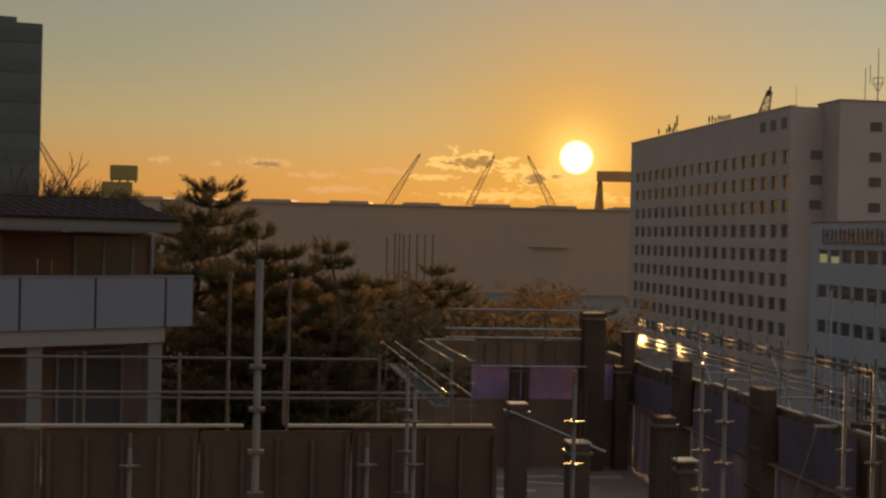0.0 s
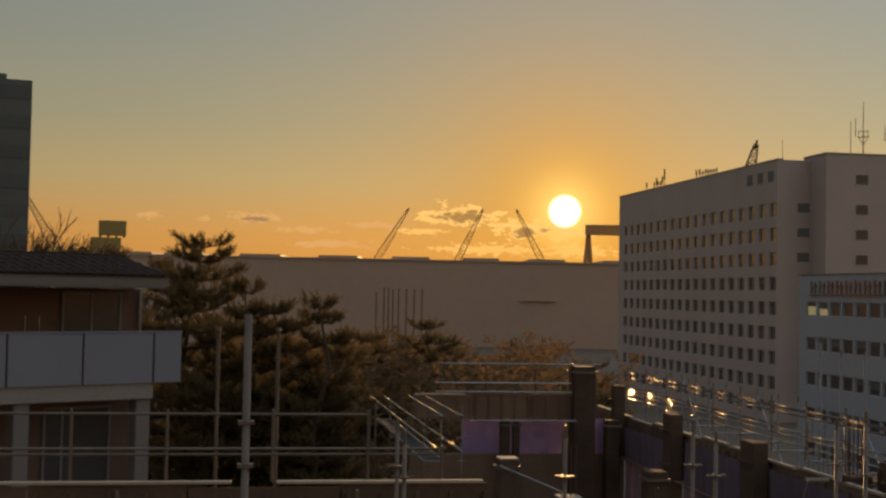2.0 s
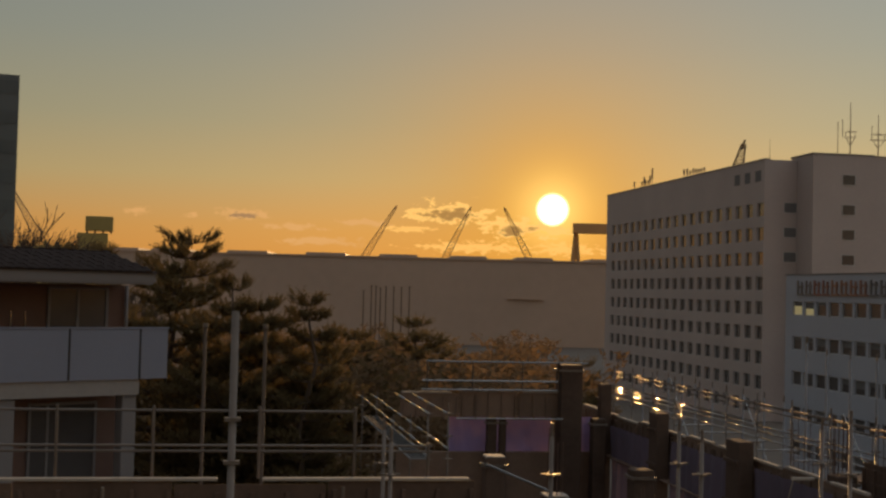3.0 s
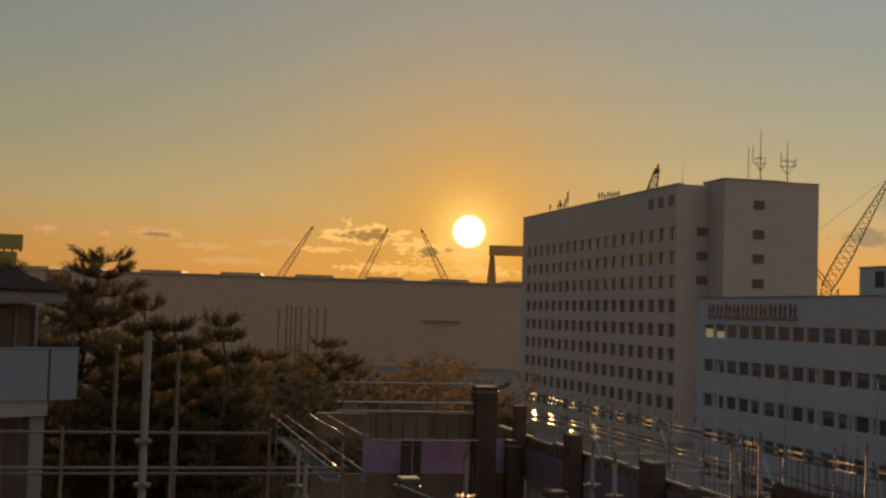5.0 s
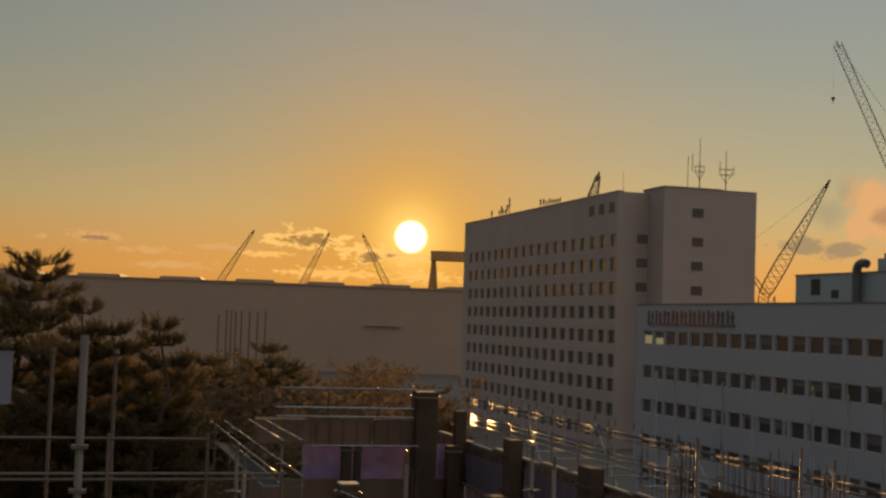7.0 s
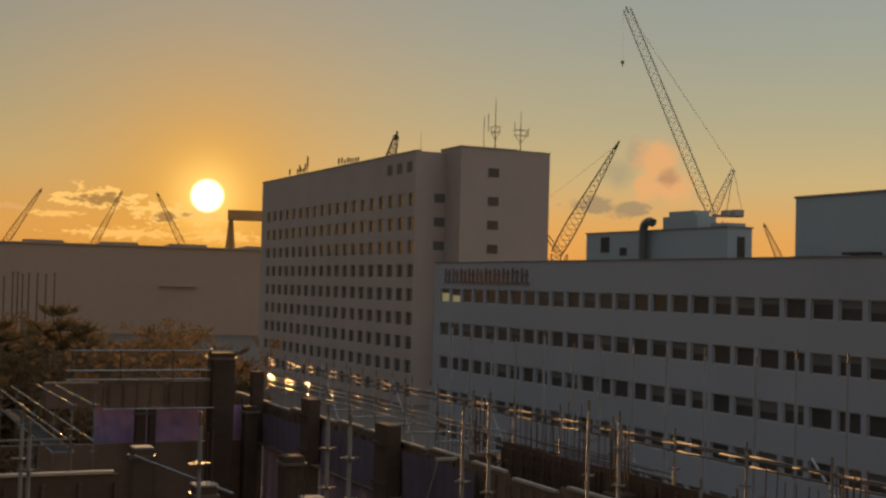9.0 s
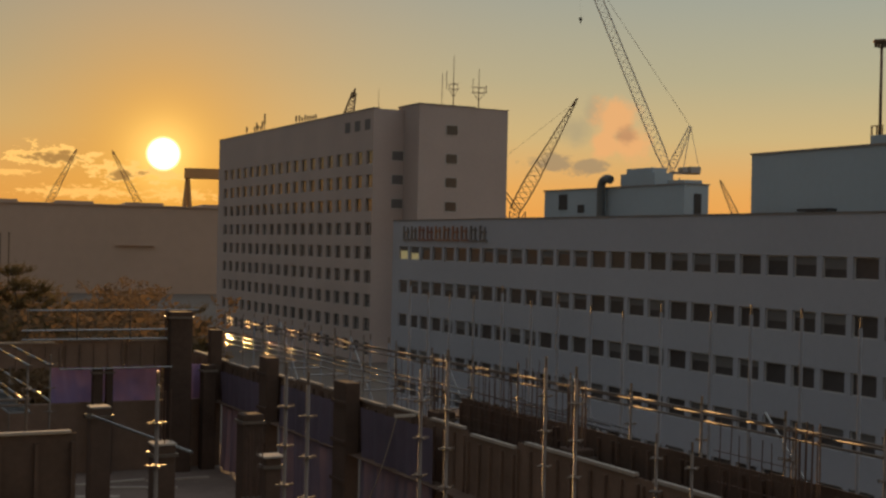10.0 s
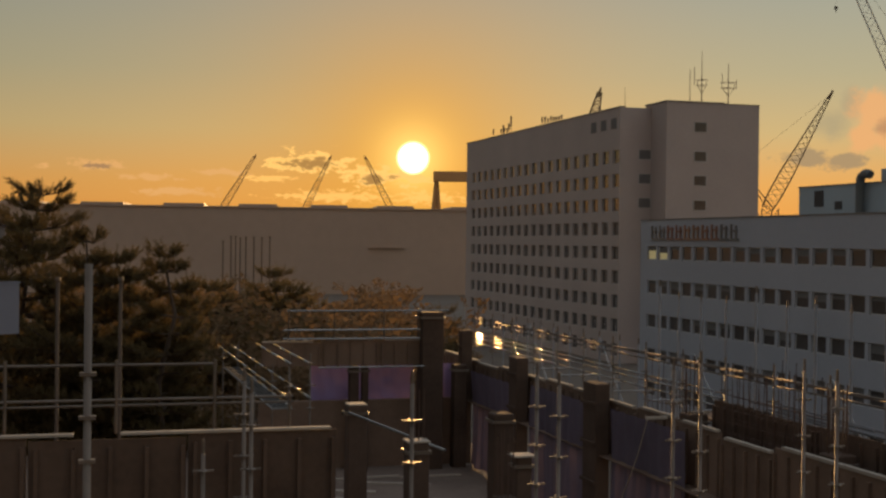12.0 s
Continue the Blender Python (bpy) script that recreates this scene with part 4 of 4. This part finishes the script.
# ring scaffolds
ROSETTE = Geo().tube((0, 0, -0.006), (0, 0, 0.006), 0.065, 10)
for t in range(4):
    a = t * math.pi / 2
    ROSETTE.box(0.05, 0.12, -0.014, 0.014, -0.010, 0.012, Matrix.Rotation(a, 4, "Z"))
ROSETTE = ROSETTE.mesh("rosette", M_POLE)
SPIGOT = Geo().tube((0, 0, 0), (0, 0, 0.16), 0.019, 8).mesh("spigot", M_POLE)


def standard(th, b, a, z0, z1, first=None, n=0, r=0.0242, mat=None):
    """An upright with its rosettes, first: height of the uppermost."""
    st = part("standard", Geo().tube((b, a, z0), (b, a, z1), r, 10), mat or M_POLE, th, smooth=True)
    for k in range(n):
        if first - 0.5 * k < z1:
            at(part("rosette", ROSETTE, None, st), b, a, first - 0.5 * k)
    at(part("spigot", SPIGOT, None, st), b, a, z1)


front = thing("ring_scaffold", "galvanised ring scaffold with rosettes along the near edge", "scaffold", site(0, 0), group="scaffolds")
for b, h in ((-3.7, -2.42), (-1.2, -2.42), (1.46, -2.42), (2.0, -1.75), (3.9, -1.68), (5.76, -1.74), (7.68, -1.5), (9.66, -1.77), (11.66, -2.9), (13.56, -2.95)):
    standard(front, b, 14.6, 0.0, E + h, E - 2.12, 10)
for b, h in ((2.02, -1.7), (5.77, -1.69), (7.7, -1.66), (9.67, -1.7), (11.63, -2.88)):
    standard(front, b, 15.4, 0.0, E + h, E - 2.10, 10)
part("ledger", Geo().tube((-5, 14.6, E - 5.6), (13.6, 14.6, E - 5.6), 0.0242, 8), M_POLE, front)
part("ledger", Geo().tube((-5, 15.4, E - 6.1), (13.6, 15.4, E - 6.1), 0.0242, 8), M_POLE, front)

post = thing("guard_post", "thick pale steel post at the corner of the site", "post", site(0.19, 14.4, 0))
part("pole", Geo().tube((0, 0, 0), (0, 0, E - 0.28), 0.043, 12), M_POLE, post, smooth=True)
for k in range(8):
    part("clamp", Geo().box(-0.09, 0.09, -0.05, 0.05, E - 1.5 - 0.475 * k, E - 1.46 - 0.475 * k), M_POLE, post)
for b in (-0.16, 0.62):
    th = thing("scaffold_tube", "single upright scaffold tube behind the guard rail", "scaffold tube", site(b, 17.0, 0), group="loose uprights")
    part("tube", Geo().tube((0, 0, 0), (0, 0, E - 0.55), 0.024, 10), M_BARK, th, smooth=True)
    part("cap", Geo().tube((0, 0, E - 0.55), (0, 0, E - 0.5), 0.036, 10), M_POLE, th)
rail = thing("guard_rail", "two-tube steel guard rail above the beam mould", "railing", site(0, 16.2, 0))
for h, b1 in ((-1.56, 1.75), (-1.99, 2.75), (-2.06, 2.75)):
    part("rail", Geo().tube((-8, 0, E + h), (b1, 0, E + h), 0.017, 8), M_POLE, rail)
for b in (-7, -5.2, -3.4, -1.9, -0.75, 0.55, 1.75, 2.7):
    part("post", Geo().tube((b, 0, E - 2.4), (b, 0, E - 1.5 if b < 1.8 else E - 1.95), 0.021, 8), M_POLE, rail)

outer = thing("ring_scaffold", "galvanised ring scaffold along the flank of the site", "scaffold", site(0, 0), group="scaffolds")
rnd = random.Random(5)
for k in range(24):                    # tall plain uprights on the street side
    a = 13.9 + 1.19 * k + rnd.uniform(-0.12, 0.12)
    standard(outer, 14.2, a, 0.0, E - 1.2 + rnd.uniform(-0.16, 0.2) if a < 30 else E - 2.6, r=0.03, mat=M_STREET)
for k in range(16):                    # short uprights that carry the guard rails
    standard(outer, 13.04, 12.3 + 1.91 * k, 0.0, E - 2.46, E - 3.0, 5)
for b, h, k0 in ((13.04, -2.545, 0), (13.04, -2.69, 0), (13.95, -2.76, 0), (13.04, -3.08, 6), (13.04, -3.2, 6), (13.04, -3.37, 5), (13.95, -3.3, 9)):
    for k in range(k0, 15):
        a = 12.3 + 1.91 * k
        part("ledger", Geo().tube((b, a + 0.03, E + h), (b, a + 1.88, E + h + rnd.uniform(-0.012, 0.012)), 0.02, 8), M_STEEL if k0 else M_POLE, outer, smooth=True)
for k in range(14):
    a = 12.3 + 1.91 * k
    if 3 <= k <= 6:
        part("plank", Geo().box(13.1, 13.9, a, a + 1.88, E - 3.75, E - 3.70), M_PLY, outer)
    part("transom", Geo().tube((13.04, a, E - 3.69), (14.2, a, E - 3.69), 0.022, 6), M_STEEL, outer)
    if k % 3 == 1:
        part("diagonal_brace", Geo().tube((14.25, a, E - 4.4), (14.25, a + 1.8, E - 2.6), 0.02, 6), M_STEEL, outer)

inner = thing("ring_scaffold", "galvanised ring scaffold with double guard rails inside the site", "scaffold", site(0, 0), group="scaffolds")
for b, h, a1 in ((4.6, -2.69, 33.0), (4.6, -3.47, 41.0), (4.64, -3.66, 33.5), (5.08, -2.715, 32.0), (5.08, -3.48, 41.0)):
    a = 27.5 + 0.25 * (b - 4)
    while a < a1:
        part("ledger", Geo().tube((b, a + 0.06, E + h), (b, a + 1.74, E + h + rnd.uniform(-0.012, 0.012)), 0.027, 10), M_STEEL, inner, smooth=True)
        a += 1.83
for b in (4.6, 5.08):
    for k in (0, 3, 7):
        standard(inner, b, 27.6 + 0.25 * (b - 4) + 1.83 * k, E - 6.8, E - (2.65 if k == 0 else 3.4), E - 2.7, 4, r=0.02)
far = thing("guard_rail", "steel tube guard rail above the far beam mould", "railing", site(0, 36.8, 0))
for h, b0, b1 in ((-2.05, 6.0, 10.9), (-2.61, 5.9, 10.0), (-2.87, 5.9, 10.0)):
    part("rail", Geo().tube((b0, 0, E + h), (b1, 0, E + h), 0.026, 8), M_STEEL, far)
part("rail", Geo().tube((6.9, -0.2, E - 3.69), (10.1, -0.2, E - 3.69), 0.026, 8), M_STEEL, far)
for b in (6.05, 7.4, 8.9, 10.0):
    part("post", Geo().tube((b, 0, E - 2.9), (b, 0, E - 2.0), 0.024, 8), M_STEEL, far)


def tarp(label, b, a, turn, w, z0, z1, mat, seed):
    """A hanging thin sheet with soft folds."""
    rnd = random.Random(seed)
    g = Geo()
    nx, nz = 36, 10
    ph = [rnd.uniform(0, 6.28) for _ in range(4)]
    for j in range(nz + 1):
        for i in range(nx + 1):
            x, s = w * i / nx, j / nz
            y = 0.05 * math.sin(x * 5 + ph[0]) * (1.1 - s) + 0.03 * math.sin(x * 11 + ph[1] + s * 2) + 0.04 * math.sin(s * 4 + ph[2])
            g.v.append((x, y, z0 + (z1 - z0) * s + 0.03 * math.sin(x * 3 + ph[3]) * (1 - s)))
    for j in range(nz):
        for i in range(nx):
            n = j * (nx + 1) + i
            g.f.append((n, n + 1, n + nx + 2, n + nx + 1))
    return single("tarpaulin", g, mat, site(b, a, 0, turn), label, "tarpaulin", group="tarpaulins", smooth=True)


tarp("faded purple tarpaulin hung under the far beam", 6.9, 37.9, 0, 1.3, E - 4.85, E - 3.7, M_TARP, 1)
tarp("faded purple tarpaulin hung under the far beam", 8.25, 37.92, 0, 1.85, E - 4.85, E - 3.7, M_TARP, 2)
tarp("faded purple tarpaulin hung under the far beam", 10.9, 37.9, 0, 0.5, E - 4.85, E - 3.75, M_TARP, 3)
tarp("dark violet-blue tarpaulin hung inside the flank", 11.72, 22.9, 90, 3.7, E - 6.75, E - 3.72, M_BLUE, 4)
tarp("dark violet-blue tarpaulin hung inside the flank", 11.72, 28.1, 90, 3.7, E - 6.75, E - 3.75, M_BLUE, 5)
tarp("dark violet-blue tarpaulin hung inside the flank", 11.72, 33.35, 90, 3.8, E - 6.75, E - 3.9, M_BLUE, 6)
rope = thing("hanging_rope", "thin pale rope slanting down from the flank mould", "rope", site(11.5, 24.2, E - 3.6))
g = Geo()
pts = [(0.03 * math.sin(k * 0.8), 2.2 * k / 8, -3.19 * k / 8 - 0.12 * math.sin(math.pi * k / 8)) for k in range(9)]
for p, q in zip(pts, pts[1:]):
    g.tube(p, q, 0.013, 6)
part("line", g, M_BATTEN, rope)
part("knot", Geo().chamfered(-0.05, 0.45, -0.03, 0.03, -0.03, 0.03, 0.01), M_BATTEN, rope)

def rebar_mesh(b, a0, a1, z0, z1, label):
    """An upright mat of thin bars standing on the flank."""
    th = thing("rebar_mat", label, "rebar", site(b, a0, z0), group="rebar mats")
    rr = random.Random(int(a0 * 10))
    n = int((a1 - a0) / 0.22)
    for k in range(n + 1):
        y = k * 0.22 + rr.uniform(-0.03, 0.03)
        part("upright_bar", Geo().tube((0, y, 0), (rr.uniform(-0.05, 0.05), y + rr.uniform(-0.06, 0.06), z1 - z0 + rr.uniform(-0.2, 0.25)), 0.008, 4), M_REBAR, th)
    for k in range(4):
        z = 0.2 + 0.24 * k
        part("level_bar", Geo().tube((0.02, -0.1, z), (0.02, a1 - a0 + 0.1, z + rr.uniform(-0.04, 0.04)), 0.008, 4), M_REBAR, th)


rebar_mesh(12.45, 19.3, 23.0, E - 3.9, E - 2.5, "rusty rebar mat standing behind the beam mould")
rebar_mesh(12.6, 20.2, 22.6, E - 3.9, E - 2.3, "rusty rebar mat standing behind the beam mould")
rebar_mesh(12.45, 13.4, 15.0, E - 3.9, E - 2.6, "rusty rebar mat standing behind the beam mould")
rebar_mesh(12.45, 24.4, 26.4, E - 3.9, E - 2.8, "rusty rebar mat standing behind the beam mould")
rnd = random.Random(21)
bundle = thing("tube_stack", "grey scaffold tubes piled on the street-side deck", "tubes", site(13.5, 21.2, E - 3.7))
for k in range(14):
    x, z = rnd.uniform(-0.3, 0.3), 0.03 + 0.05 * (k // 3) + 0.16 * (k % 3)
    part("tube", Geo().tube((x, -2.0 + rnd.uniform(-0.5, 0.5), z), (x + rnd.uniform(-0.1, 0.1), 1.6 + rnd.uniform(-0.6, 0.6), z + rnd.uniform(-0.06, 0.1)), 0.024, 7), M_STREET, bundle)
brace = thing("raking_prop", "slanting steel prop between two columns", "prop", site(5.6, 26.3, E - 3.6))
part("tube", Geo().tube((0, 0, 0), (1.15, -3.4, -0.3), 0.03, 8), M_STEEL, brace)
part("swivel", Geo().box(-0.12, 0.08, -0.06, 0.06, -0.05, 0.03), M_STEEL, brace)
hose = thing("yellow_hose", "bent yellow hose hung over the near scaffold", "hose", site(11.33, 13.2, E + -3.31))
g = Geo()
pts = [(-0.28, 0, -0.2), (-0.2, 0, -0.07), (-0.05, 0, 0.0), (0.12, 0, 0.02), (0.25, 0.05, -0.05), (0.3, 0.3, -0.6)]
for p, q in zip(pts, pts[1:]):
    g.tube(p, q, 0.012, 8)
part("tube", g, material("yellow_rubber", (0.3, 0.21, 0.03), 0.6, vary=0.2), hose)
part("hose_clip", Geo().chamfered(0.27, 0.33, 0.27, 1.45, -0.63, -0.57, 0.01), M_POLE, hose)

# timber left lying on the open floor
rnd = random.Random(9)
for k in range(12):
    b, a = rnd.uniform(5.6, 10.6), rnd.uniform(28.5, 36.5)
    w, ln = rnd.uniform(0.1, 0.3), rnd.uniform(1.2, 2.8)
    single("loose_plank", Geo().chamfered(-ln / 2, ln / 2, -w / 2, w / 2, 0, 0.05, 0.006), M_BATTEN, site(b, a, E - 6.798, rnd.uniform(-25, 25)),
           "sawn plank lying on the dusty concrete floor", "plank", group="loose planks")
